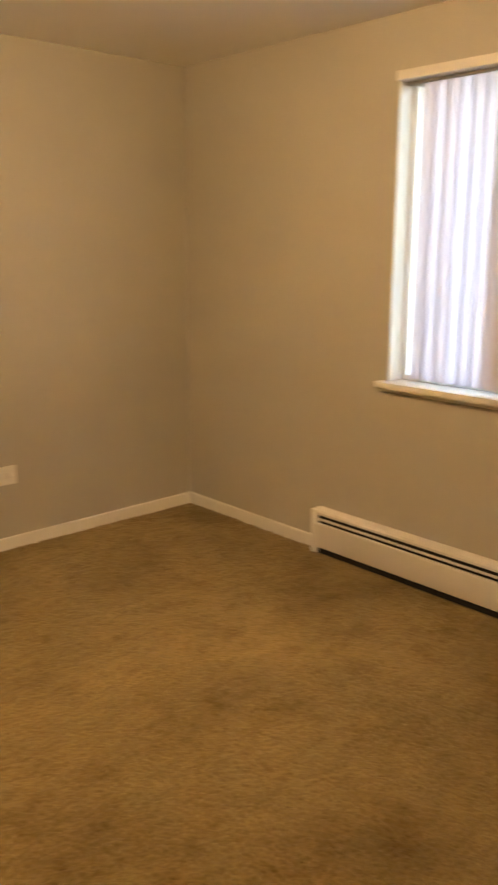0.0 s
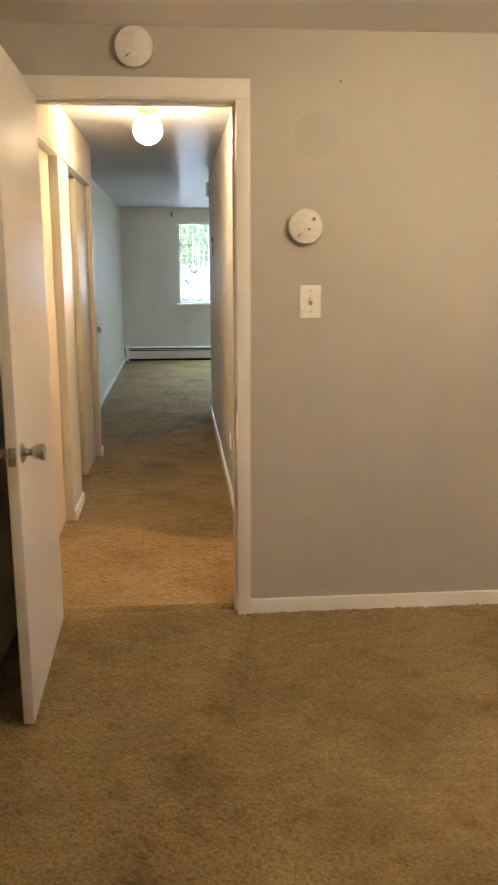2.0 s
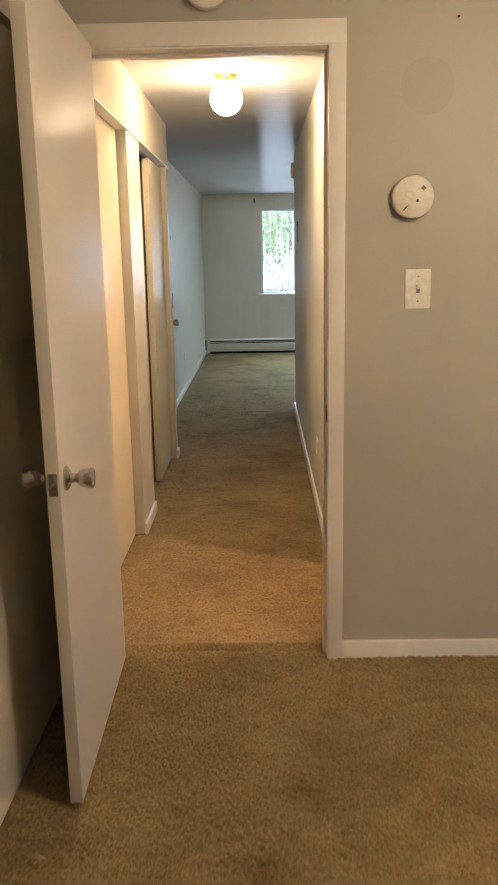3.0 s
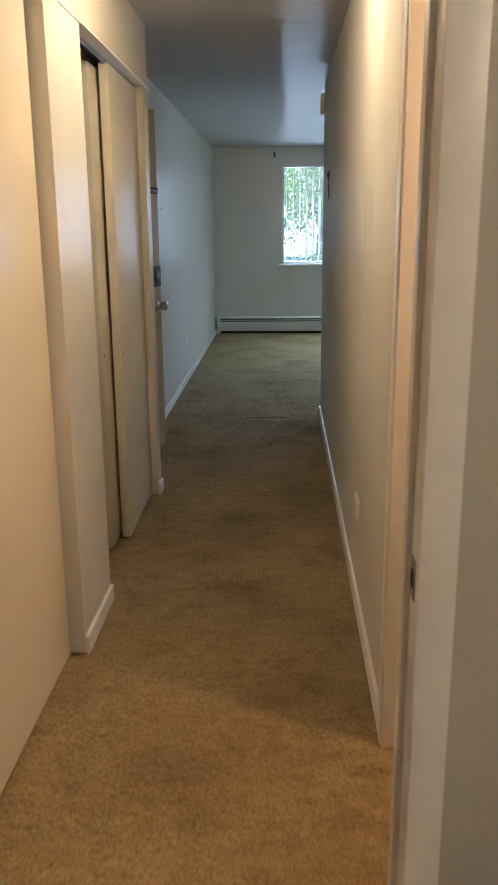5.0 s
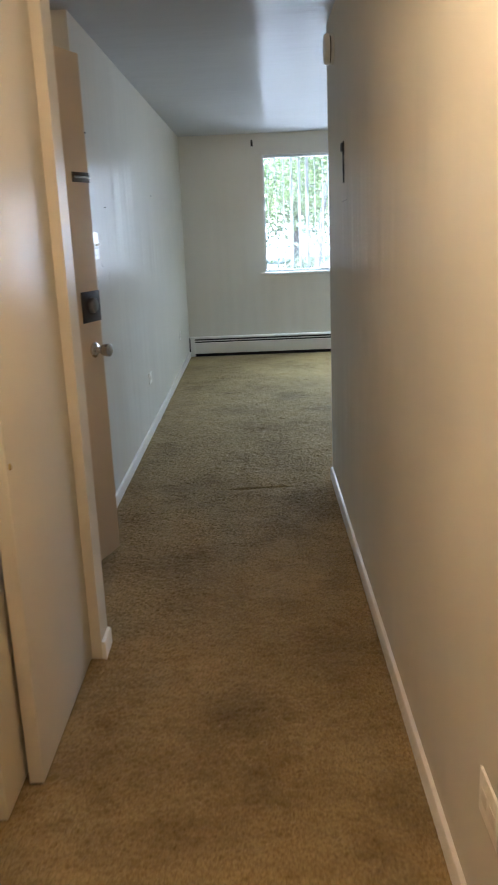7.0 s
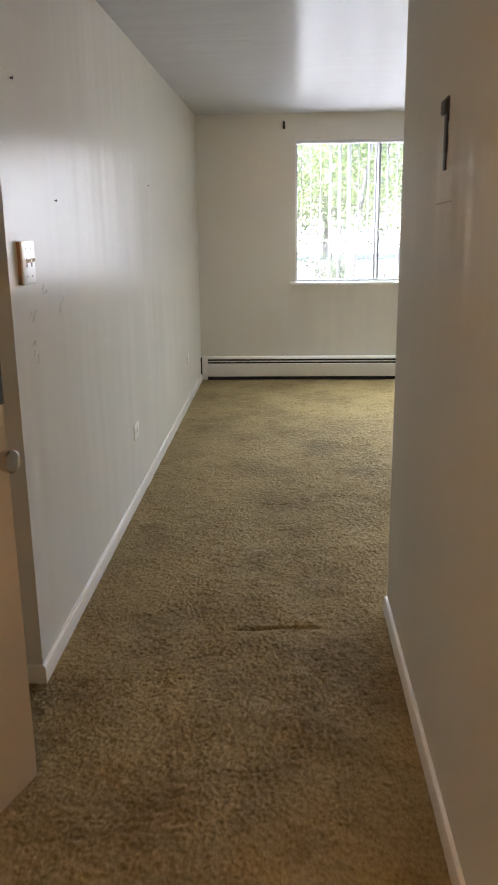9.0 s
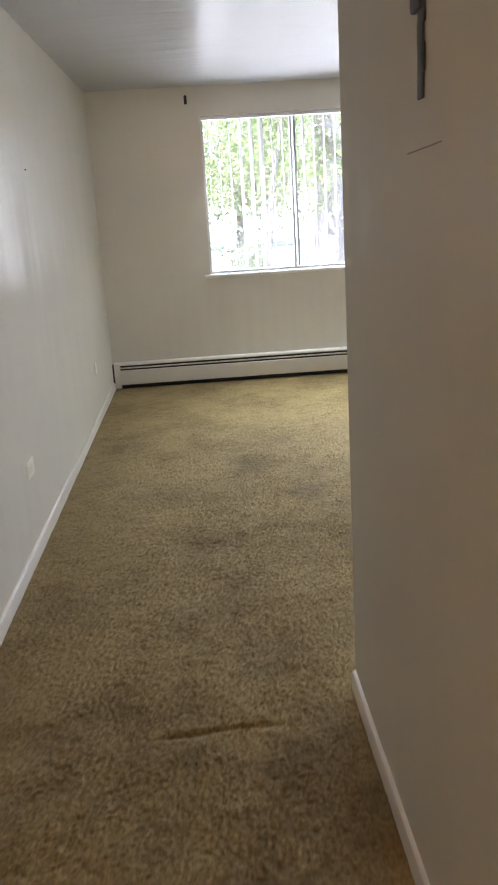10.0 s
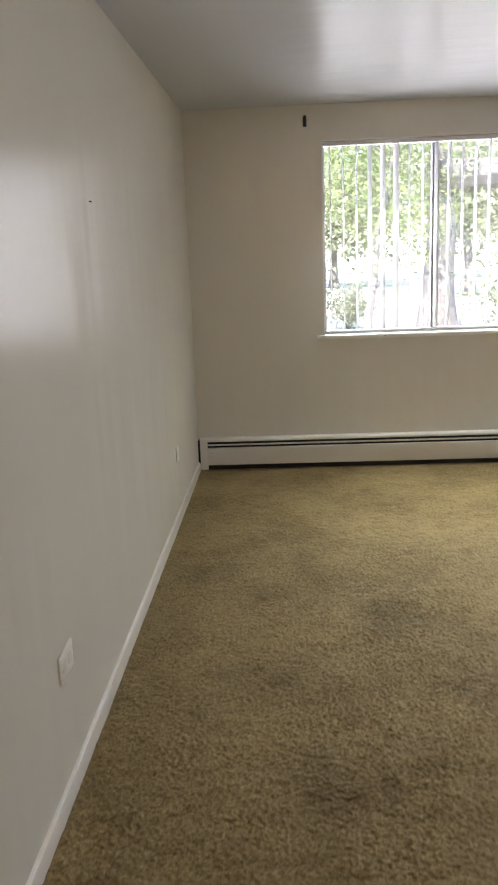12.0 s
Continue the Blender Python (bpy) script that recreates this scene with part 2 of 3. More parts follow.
LEAF = leaf_material("leaves", (0.06, 0.085, 0.03), (0.15, 0.19, 0.065))
# leaf colour paled and greyed, with outdoor glare and haze mixed in
LEAF_HAZED = leaf_material("hazed_leaves", (0.12, 0.14, 0.085), (0.24, 0.26, 0.18))


# ---- mesh helpers ----
def add_box(bm, x0, x1, y0, y1, z0, z1, bevel=0.0, seg=2):
    r = bmesh.ops.create_cube(bm, size=1.0)
    vs = r["verts"]
    for v in vs:
        v.co = Vector(((x0 + x1) / 2 + v.co.x * (x1 - x0), (y0 + y1) / 2 + v.co.y * (y1 - y0), (z0 + z1) / 2 + v.co.z * (z1 - z0)))
    if bevel > 0:
        es = list({e for v in vs for e in v.link_edges})
        bmesh.ops.bevel(bm, geom=es, offset=bevel, segments=seg, profile=0.6, affect='EDGES')
    return bm


def box(*a, **k):
    return add_box(bmesh.new(), *a, **k)


def lathe(profile, steps=32, axis='Z'):
    """Turned shape from (radius, height) pairs."""
    bm = bmesh.new()
    rings = []
    for r, h in profile:
        ring = []
        for i in range(steps):
            a = 2 * math.pi * i / steps
            c, s = r * math.cos(a), r * math.sin(a)
            co = {'Z': (c, s, h), 'Y': (c, h, s), 'X': (h, c, s)}[axis]
            ring.append(bm.verts.new(co))
        rings.append(ring)
    for a, b in zip(rings, rings[1:]):
        for i in range(steps):
            j = (i + 1) % steps
            bm.faces.new((a[i], a[j], b[j], b[i]))
    bm.faces.new(rings[0])
    bm.faces.new(rings[-1])
    bmesh.ops.recalc_face_normals(bm, faces=bm.faces)
    return bm


def link(name, bm, material, smooth=True):
    me = bpy.data.meshes.new(name)
    bm.to_mesh(me)
    bm.free()
    me.materials.append(material)
    if smooth:
        for p in me.polygons:
            p.use_smooth = True
        me.set_sharp_from_angle(angle=radians(35))
    return new(name, me)


def part(name, bm, material, parent, label=""):
    ob = link(name, bm, material)
    ob.parent = parent
    if label:
        ob["label"] = label
    return ob


def thing(name, m, label, category, group="", kind=""):
    ob = new(name)
    ob.matrix_world = m
    return tagged(ob, label, category, group, kind)


def structure(name, bm, material, label, category):
    return tagged(link(name, bm, material), label, category, "", "structure")


def extrude_profile(pts, length, bevel_ends=0.0):
    """Prism along +x from 0 to length of a closed (y, z) outline."""
    bm = bmesh.new()
    a = [bm.verts.new((0, y, z)) for y, z in pts]
    b = [bm.verts.new((length, y, z)) for y, z in pts]
    n = len(pts)
    for i in range(n):
        j = (i + 1) % n
        bm.faces.new((a[i], a[j], b[j], b[i]))
    bm.faces.new(a)
    bm.faces.new(list(reversed(b)))
    bmesh.ops.recalc_face_normals(bm, faces=bm.faces)
    return bm


# ---- shell ----
def build_shell():
    T = 0.12
    # wall between bedroom and hall
    bm = bmesh.new()
    add_box(bm, -1.65, DX0, 0, T, 0, H)
    add_box(bm, DX1, XW, 0, T, 0, H)
    add_box(bm, DX0, DX1, 0, T, DZ, H)
    structure("wall_bedroom_hall", bm, WALL_FLAT_DIMMED, "greige painted wall with the bedroom doorway", "wall")
    # outer wall with the bedroom window
    bm = bmesh.new()
    x0, x1 = XW, XW + 0.20
    add_box(bm, x0, x1, YB - T, BY0, -0.6, H)
    add_box(bm, x0, x1, BY1, YE - 0.12, -0.6, H)
    add_box(bm, x0, x1, BY0, BY1, -0.6, BZ0)
    add_box(bm, x0, x1, BY0, BY1, BZ1, H)
    structure("wall_east", bm, WALL_FLAT_DIMMED, "greige painted outer wall with a window", "wall")
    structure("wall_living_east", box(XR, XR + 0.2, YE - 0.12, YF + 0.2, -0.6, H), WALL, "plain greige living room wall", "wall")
    structure("wall_bedroom_back", box(-1.65, XW, YB - T, YB, 0, H), WALL_FLAT_DIMMED, "plain greige bedroom wall", "wall")
    # bedroom side wall and closet header
    bm = bmesh.new()
    add_box(bm, -1.08, -0.965, YB, -2.3, 0, H)
    add_box(bm, -1.06, -0.965, -2.3, 0, 2.035, H)
    structure("wall_bedroom_closet", bm, WALL_FLAT_DIMMED, "greige wall and header over the bedroom closet", "wall")
    structure("wall_closet_back", box(-1.77, -1.65, YB - T, 3.12, 0, H), WALL, "plain wall behind the closets", "wall")
    # hall closets: piers, header, partition
    bm = bmesh.new()
    add_box(bm, -1.65, -1.10, 1.5, 1.62, 0, H)
    add_box(bm, -1.10, XP, 1.352, 1.768, 0, 2.012)
    structure("wall_closet_pier", bm, WALL, "greige painted pier between two hall closets", "wall")
    structure("wall_closet_end", box(-1.65, XP, 3.0, 3.115, 0, 2.012), PANEL, "cream painted end pier of the hall closet", "wall")
    structure("closet_header", box(-1.03, XP + 0.003, T, 3.112, 2.012, H), PANEL, "white painted header over the sliding closet doors", "header")
    structure("trim_closet_header", box(-1.028, XP + 0.008, T, 3.117, 2.003, 2.0115, bevel=0.003), TRIM, "thin white strip under the closet header", "trim")
    # entry recess
    bm = bmesh.new()
    add_box(bm, -1.40, -1.27, 3.115, 3.155, 0, H)
    add_box(bm, -1.40, -1.27, 3.955, 4.405, 0, H)
    add_box(bm, -1.40, -1.27, 3.155, 3.955, 2.07, H)
    structure("wall_entry", bm, WALL, "greige painted recess wall with the entry doorway", "wall")
    bm = bmesh.new()
    add_box(bm, -2.6, -2.5, 2.6, 4.9, 0, H)
    add_box(bm, -2.5, -1.77, 2.6, 2.7, 0, H)
    add_box(bm, -2.5, -1.40, 4.8, 4.9, 0, H)
    structure("wall_corridor", bm, WALL, "plain corridor wall outside the entry door", "wall")
    structure("wall_living", box(-1.40, XL, 4.405, YF, 0, H), WALL, "greige satin-painted living room wall", "wall")
    # hall's other side, with the side doorway
    bm = bmesh.new()
    W = 0.127
    add_box(bm, 0, W, T, SY0, 0, H)
    add_box(bm, 0, W, SY1, YE, 0, H)
    add_box(bm, 0, W, SY0, SY1, DZ, H)
    add_box(bm, W, XR, YE - 0.12, YE, -0.6, H)
    add_box(bm, W, XW, 2.0, 2.1, 0, H)
    structure("wall_hall", bm, WALL, "greige painted hall wall with a side doorway", "wall")
    # far wall with the living room window
    bm = bmesh.new()
    y0, y1 = YF, YF + 0.2
    add_box(bm, -1.60, WX0, y0, y1, -0.6, H)
    add_box(bm, WX1, XR, y0, y1, -0.6, H)
    add_box(bm, WX0, WX1, y0, y1, -0.6, WZ0)
    add_box(bm, WX0, WX1, y0, y1, WZ1, H)
    structure("wall_far", bm, WALL, "greige painted living room wall with a wide window", "wall")
    structure("ceiling", box(-2.6, XR + 0.2, 0.06, YF + 0.2, H, H + 0.15), CEIL, "white satin-painted ceiling with faint roller marks", "ceiling")
    structure("ceiling_bedroom", box(-2.6, XR + 0.2, YB - T, 0.06, H, H + 0.15), BED_CEIL_LIFTED, "flat white painted bedroom ceiling", "ceiling")
    structure("floor", box(-2.6, XR, YB - T, YF, -0.14, -0.018), CARPET, "tan carpeted floor base", "floor")
    structure("foundation", box(-2.7, XR + 0.1, YB - T, YF + 0.1, -0.8, -0.15), STUCCO, "rendered foundation under the flat", "foundation")


build_shell()


# ---- carpet pile ----
def carpet():
    step = 0.0052
    x0, y0 = -1.30, -2.75
    nx, ny = int((XW - x0) / step), int((YF - y0) / step)

    def band(length, seed, ax=1.0, ay=1.0):
        r = np.random.default_rng(seed).standard_normal((ny, nx))
        fy = np.fft.fftfreq(ny, step)[:, None] * ay
        fx = np.fft.rfftfreq(nx, step)[None, :] * ax
        f = np.hypot(fx, fy) * length
        g = np.fft.irfft2(np.fft.rfft2(r) * f * np.exp(-f * f), (ny, nx))
        return g / g.std()

    mixw = 0.64 + 0.36 * np.tanh(band(0.5, 9))
    tuft = band(0.0092, 1, 1.5, 0.55) * mixw + band(0.0092, 2, 0.55, 1.5) * (1 - mixw)
    pile = np.where(np.arange(ny) * step + y0 < 0.06, 0.0085, 0.0042)[:, None]
    h = pile * np.tanh(tuft * 0.9) * (0.85 + 0.25 * np.tanh(band(0.18, 8))) + 0.0006 * band(0.045, 3) + 0.0010 * band(0.35, 5)
    X, Y = np.meshgrid(x0 + step * np.arange(nx), y0 + step * np.arange(ny))
    # ridge at the doorway seam
    ridge = np.exp(-((Y - 0.055 - 0.01 * np.sin(X * 9)) / 0.016) ** 2) * (X > DX0) * (X < DX1) * (0.55 + 0.45 * np.tanh(3 * np.sin(X * 11 + 1.2)))
    seam = np.exp(-((Y - 4.77 - 0.012 * np.sin(X * 14)) / 0.012) ** 2) * np.exp(-((X + 0.40) / 0.16) ** 4)
    h = h - 0.012 * seam - 0.036 * ridge + 0.009 * np.exp(-((Y - 0.09) / 0.02) ** 2) * (X > DX0) * (X < DX1)
    Xd = X + 0.0016 * band(0.014, 6)
    Yd = Y + 0.0016 * band(0.014, 7)
    keep = ((Y < 0.14) & (X > -1.1)) | ((X < 0.14) & (Y < 5.0)) | ((Y > 4.85) & (X < 1.6)) | ((Y < 0.95) & (Y > 0) & (X < 0.4))
    q = keep[:-1, :-1] & keep[1:, 1:] & keep[:-1, 1:] & keep[1:, :-1]
    idx = np.arange(nx * ny).reshape(ny, nx)
    quads = np.stack([idx[:-1, :-1][q], idx[:-1, 1:][q], idx[1:, 1:][q], idx[1:, :-1][q]], 1)
    used = np.unique(quads)
    remap = np.zeros(nx * ny, np.int64)
    remap[used] = np.arange(len(used))
    quads = remap[quads]
    co = np.stack([Xd, Yd, h - 0.003], 2).reshape(-1, 3)[used]
    me = bpy.data.meshes.new("carpet")
    me.vertices.add(len(co))
    me.vertices.foreach_set("co", co.ravel().astype(np.float32))
    me.loops.add(quads.size)
    me.loops.foreach_set("vertex_index", quads.ravel().astype(np.int32))
    me.polygons.add(len(quads))
    me.polygons.foreach_set("loop_start", (np.arange(len(quads)) * 4).astype(np.int32))
    me.polygons.foreach_set("use_smooth", np.ones(len(quads), bool))
    me.update(calc_edges=True)
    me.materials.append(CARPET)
    tagged(new("carpet", me), "worn tan cut-pile carpet with darker soiled patches", "carpet", "", "structure")


carpet()


# ---- trim ----
def baseboard(p, q, height=0.058):
    """Baseboard from p to q (x, y); the wall is on the left of the way p to q."""
    p, q = Vector((*p, 0)), Vector((*q, 0))
    length = (q - p).length
    a = math.degrees(math.atan2(q.y - p.y, q.x - p.x))
    t = 0.013
    pts = [(0, -0.015), (-t, -0.015), (-t, height - 0.010), (-t * 0.8, height - 0.003), (-t * 0.4, height), (0, height)]
    bm = extrude_profile(pts, length)
    bmesh.ops.transform(bm, matrix=pose(p.x, p.y, 0, 0, 0, a), verts=bm.verts)
    return structure("baseboard", bm, TRIM, "low white painted baseboard with scuffs", "baseboard")


baseboard((-0.036, 0), (XW, 0))
baseboard((XW, -0.013), (XW, -1.0))
baseboard((XP, 1.354), (XP, 1.766))
baseboard((XP, 3.004), (XP, 3.112))
baseboard((0, YE), (0, 0.942))
baseboard((XR, YE), (0, YE))
baseboard((XL, 4.392), (XL, YF - 0.07))
baseboard((-1.27, 4.405), (XL, 4.405))


def casing_board(x0, x1, z0, z1, y0, y1):
    return box(x0, x1, y0, y1, z0, z1, bevel=0.002)


def bedroom_doorframe():
    d = thing("door_frame", pose(0, 0, 0), "white painted bedroom door casing and jamb", "door frame", kind="structure")
    c, a, b = 0.069, DX0 + 0.004, DX1 - 0.004
    part("casing", casing_board(b, -0.037, -0.012, DZ - 0.0005, -0.016, -0.0005), TRIM, d)
    part("casing", casing_board(DX0 - c, a, -0.012, DZ - 0.0005, -0.016, -0.0005), TRIM, d)
    part("casing", casing_board(DX0 - c, -0.037, DZ, DZ + c, -0.0160, -0.0005), TRIM, d)
    part("casing", casing_board(b, -0.020, -0.012, DZ - 0.0005, 0.1205, 0.132), TRIM, d)
    part("casing", casing_board(DX0 - 0.06, a, -0.012, DZ - 0.0005, 0.1205, 0.132), TRIM, d)
    part("casing", casing_board(DX0 - 0.06, -0.020, DZ, DZ + c, 0.1205, 0.1325), TRIM, d)
    part("jamb", box(b - 0.001, DX1 + 0.003, -0.010, 0.127, -0.012, DZ - 0.001, bevel=0.0015), TRIM, d)
    part("jamb", box(DX0 - 0.003, a + 0.001, -0.010, 0.127, -0.012, DZ - 0.001, bevel=0.0015), TRIM, d)
    part("head_jamb", box(a + 0.001, b - 0.001, -0.010, 0.127, DZ - 0.006, DZ + 0.003, bevel=0.0015), TRIM, d)
    part("door_stop", box(b - 0.011, b + 0.001, 0.044, 0.078, -0.012, DZ - 0.006, bevel=0.002), TRIM, d)
    part("door_stop", box(a - 0.001, a + 0.011, 0.044, 0.078, -0.012, DZ - 0.006, bevel=0.002), TRIM, d)
    part("door_stop", box(a + 0.0115, b - 0.0115, 0.044, 0.078, DZ - 0.016, DZ - 0.005, bevel=0.002), TRIM, d)
    s = part("strike_plate", box(b - 0.0035, b - 0.0005, 0.004, 0.036, 0.855, 0.915, bevel=0.001), CHROME, d, "worn metal strike plate")
    part("strike_hole", box(b - 0.0045, b - 0.0025, 0.012, 0.028, 0.872, 0.898), DARK, s)


bedroom_doorframe()


def side_doorframe():
    d = thing("door_frame", pose(0, 0, 0), "cream painted side door casing in the hall", "door frame", kind="structure")
    part("casing", box(-0.014, -0.0005, SY1, SY1 + 0.055, -0.012, DZ, bevel=0.004), TRIM, d)
    part("casing", box(-0.014, -0.0005, 0.135, SY0, -0.012, DZ, bevel=0.003), TRIM, d)
    part("casing", box(-0.0145, -0.0005, 0.135, SY1 + 0.055, DZ, DZ + 0.06, bevel=0.004), TRIM, d)
    part("jamb", box(-0.010, 0.138, SY1 - 0.012, SY1 + 0.003, -0.012, DZ - 0.001, bevel=0.002), TRIM, d)
    part("jamb", box(-0.010, 0.138, SY0 - 0.003, SY0 + 0.012, -0.012, DZ - 0.001, bevel=0.002), TRIM, d)
    part("door_stop", box(0.045, 0.080, SY1 - 0.022, SY1 - 0.010, -0.012, DZ - 0.012, bevel=0.002), TRIM, d)
    part("head_jamb", box(-0.010, 0.138, SY0 + 0.012, SY1 - 0.012, DZ - 0.012, DZ + 0.003, bevel=0.002), TRIM, d)
    s = part("strike_plate", box(0.094, 0.128, SY1 - 0.0145, SY1 - 0.0115, 0.845, 0.905, bevel=0.001), CHROME, d, "worn metal strike plate")
    part("strike_hole", box(0.102, 0.120, SY1 - 0.0155, SY1 - 0.0135, 0.862, 0.888), DARK, s)


side_doorframe()


# ---- doors ----
def knob(parent, x, y, z, way, material=CHROME):
    """Door knob with rose, neck and tulip grip, along way (+1 or -1) on the x axis."""
    prof = [(0.031, 0.0), (0.031, 0.004), (0.024, 0.010), (0.013, 0.014), (0.011, 0.024), (0.014, 0.030), (0.020, 0.036),
            (0.0235, 0.046), (0.0265, 0.064), (0.0255, 0.068), (0.022, 0.070), (0.010, 0.071)]
    k = part("knob", lathe([(r, h * way) for r, h in prof], 28, 'X'), material, parent, "satin metal door knob")
    k.location = (x, y, z)
    return k


def bedroom_door():
    w, t, h = 0.805, 0.034, 2.03
    d = thing("bedroom_door", pose(-0.8485, -0.028, 0.014, 0, 0, 1.2), "white glossy flush bedroom door standing open", "door")
    part("slab", box(0, t, -w, 0, 0, h, bevel=0.003), DOOR, d)
    knob(d, t, -w + 0.062, 0.87, 1)
    knob(d, 0, -w + 0.062, 0.87, -1)
    p = part("latch_plate", box(0.006, t - 0.006, -w - 0.0015, -w + 0.002, 0.842, 0.898, bevel=0.001), CHROME, d, "metal latch plate")
    part("latch_bolt", box(0.011, t - 0.011, -w - 0.010, -w - 0.001, 0.861, 0.879, bevel=0.002), CHROME, p)
    for z in (0.22, 1.78):
        part("hinge", lathe([(0.005, z - 0.045), (0.006, z - 0.043), (0.006, z + 0.043), (0.005, z + 0.045)], 12), CHROME, d).location = (0.0, 0.006, 0)


bedroom_door()


def sliding_panel(name, x_face, y0, y1, label, pull=None, z1=2.02, t=0.033):
    d = thing(name, pose(x_face, y0, 0.012), label, "closet door", "sliding closet doors")
    part("panel", box(-t, 0, 0, y1 - y0, 0, z1 - 0.012, bevel=0.0025), PANEL, d)
    if pull:
        k = part("finger_pull", lathe([(0.0085, 0.0), (0.0085, 0.002), (0.006, 0.004), (0.002, 0.0045)], 16, 'X'), BRASS, d, "tiny brass pull")
        k.location = (0, pull[0] - y0, pull[1] - 0.012)


sliding_panel("closet_door", -0.980, 0.30, 1.325, "cream flush sliding closet door in the hall")
sliding_panel("closet_door", -1.020, 0.14, 0.95, "cream flush sliding closet door behind another")
sliding_panel("closet_door", -0.967, 2.362, 2.996, "cream flush sliding closet door, slid half open", (2.386, 0.845), 1.992, 0.038)
sliding_panel("closet_door", -1.020, 2.228, 2.95, "cream sliding closet door slid behind its neighbour", (2.25, 0.857), 1.978)
sliding_panel("closet_door", -0.990, -0.985, -0.02, "white sliding bedroom closet door in shadow", None, 2.03)
sliding_panel("closet_door", -1.032, -1.02, -0.06, "white sliding bedroom closet door behind another", None, 2.03)


def closet_track(y0, y1):
    d = thing("closet_track", pose(-1.014, y0, 1.998), "dark metal sliding door track under the header", "door track")
    part("channel", box(-0.046, 0.036, 0, y1 - y0, 0.004, 0.013), BRONZE, d)
    for x in (-0.044, -0.006, 0.032):
        part("guide_rail", box(x - 0.002, x + 0.002, 0, y1 - y0, -0.012, 0.0035), BRONZE, d)


closet_track(1.775, 2.99)


def entry_door():
    hx, hy, fx, fy = -1.262, 3.165, -1.017, 3.893
    w = math.hypot(fx - hx, fy - hy)
    ang = math.degrees(math.atan2(-(fx - hx), fy - hy))
    d = thing("entry_door", pose(hx, hy, 0.040, 0, 0, ang), "tan painted entry door standing ajar", "door")
    t = 0.043
    part("slab", box(-t, 0, 0, w, 0, 1.97, bevel=0.003), ENTRY, d)
    knob(d, 0, w - 0.07, 0.868, 1, CHROME)
    b = part("deadbolt_plate", box(-0.001, 0.006, w - 0.138, w - 0.003, 0.98, 1.10, bevel=0.002), BLACK, d, "square black deadbolt plate")
    c = part("deadbolt_cylinder", lathe([(0.030, 0.0), (0.030, 0.010), (0.026, 0.016), (0.010, 0.018)], 24, 'X'), GUNMETAL, b)
    c.location = (0.006, w - 0.07, 1.045)
    e = part("latch_plate", box(-t + 0.008, -0.008, w - 0.002, w + 0.0015, 0.845, 0.905, bevel=0.001), CHROME, d, "metal latch plate")
    part("latch_bolt", box(-t + 0.014, -0.014, w + 0.001, w + 0.012, 0.865, 0.885, bevel=0.002), CHROME, e)
    g = part("door_guard", box(0, 0.006, w - 0.125, w - 0.004, 1.508, 1.545, bevel=0.002), BRONZE, d, "brown metal door guard")
    part("guard_rail", box(0.006, 0.012, w - 0.122, w - 0.008, 1.522, 1.531, bevel=0.002), CHROME, g)


entry_door()


# ---- ceiling lights ----
def ceiling_light(x, y, globe_mat, label):
    d = thing("ceiling_light", pose(x, y, H), label, "ceiling light", "globe ceiling lights")
    part("canopy", lathe([(0.058, 0.0), (0.060, -0.006), (0.056, -0.012), (0.046, -0.020), (0.043, -0.030), (0.047, -0.040), (0.047, -0.046), (0.030, -0.048)], 40), BRASS, d, "polished brass canopy")
    r, cz = 0.080, -0.112
    prof = [(r * math.cos(radians(a)), cz + r * math.sin(radians(a))) for a in range(62, -91, -8)]
    prof[-1] = (0.002, prof[-1][1])
    part("globe", lathe(prof, 40), globe_mat, d, "glowing white glass globe")


ceiling_light(-0.466, 1.595, HALL_GLOBE, "brass hall ceiling light with a glowing glass globe")
ceiling_light(0.85, -1.75, BED_GLOBE, "brass bedroom ceiling light with a glowing globe")
ceiling_light(0.95, 0.42, BATH_GLOBE, "brass side-room ceiling light with a glowing globe")


# ---- alarms ----
def alarm(m, r, depth, label, grille, opening=None, button=None, badge=None):
    """Round alarm facing -y: base, domed cover, a slanted grille of three slots, sensor opening, button and raised oval badge."""
    d = thing("smoke_alarm", m, label, "smoke alarm", "round alarms")
    part("base", lathe([(r * 0.93, 0.0), (r * 0.93, -0.010)], 40, 'Y'), ALARM, d)
    cover = part("cover", lathe([(r, -0.010), (r, -depth * 0.75), (r * 0.97, -depth * 0.92), (r * 0.9, -depth), (0.004, -depth * 1.04)], 48, 'Y'), ALARM, d)
    f = -depth * 1.03
    for k in (-1, 0, 1):
        g = part("slot", box(-0.0065, 0.0065, -0.0012, 0.002, -0.0009, 0.0009), DARK, cover)
        g.location = (grille[0] + 0.0032 * k, f, grille[1] + 0.0042 * k)
        g.rotation_euler = (0, radians(-35), 0)
    if opening:
        g = part("sensor_opening", box(-0.0062, 0.0062, -0.0010, 0.002, -0.0062, 0.0062, bevel=0.0009), GREY, cover)
        g.location = (opening[0], f, opening[1])
        g.rotation_euler = (0, radians(40), 0)
    if button:
        g = part("button", lathe([(0.0042, 0.002), (0.0042, -0.0012), (0.003, -0.0018)], 16, 'Y'), DARK, cover)
        g.location = (button[0], f, button[1])
    if badge:
        bm = lathe([(0.012, 0.002), (0.012, -0.0010), (0.009, -0.0020), (0.0086, -0.0006), (0.002, -0.0004)], 32, 'Y')
        bmesh.ops.scale(bm, vec=(1.9, 1, 0.95), verts=bm.verts)
        g = part("badge", bm, ALARM, cover, "raised oval badge")
        g.location = (badge[0], f, badge[1])
        g.rotation_euler = (0, radians(35), 0)


alarm(pose(-0.458, 0, 2.208), 0.070, 0.036, "round off-white smoke alarm above the bedroom door", (-0.026, -0.032))
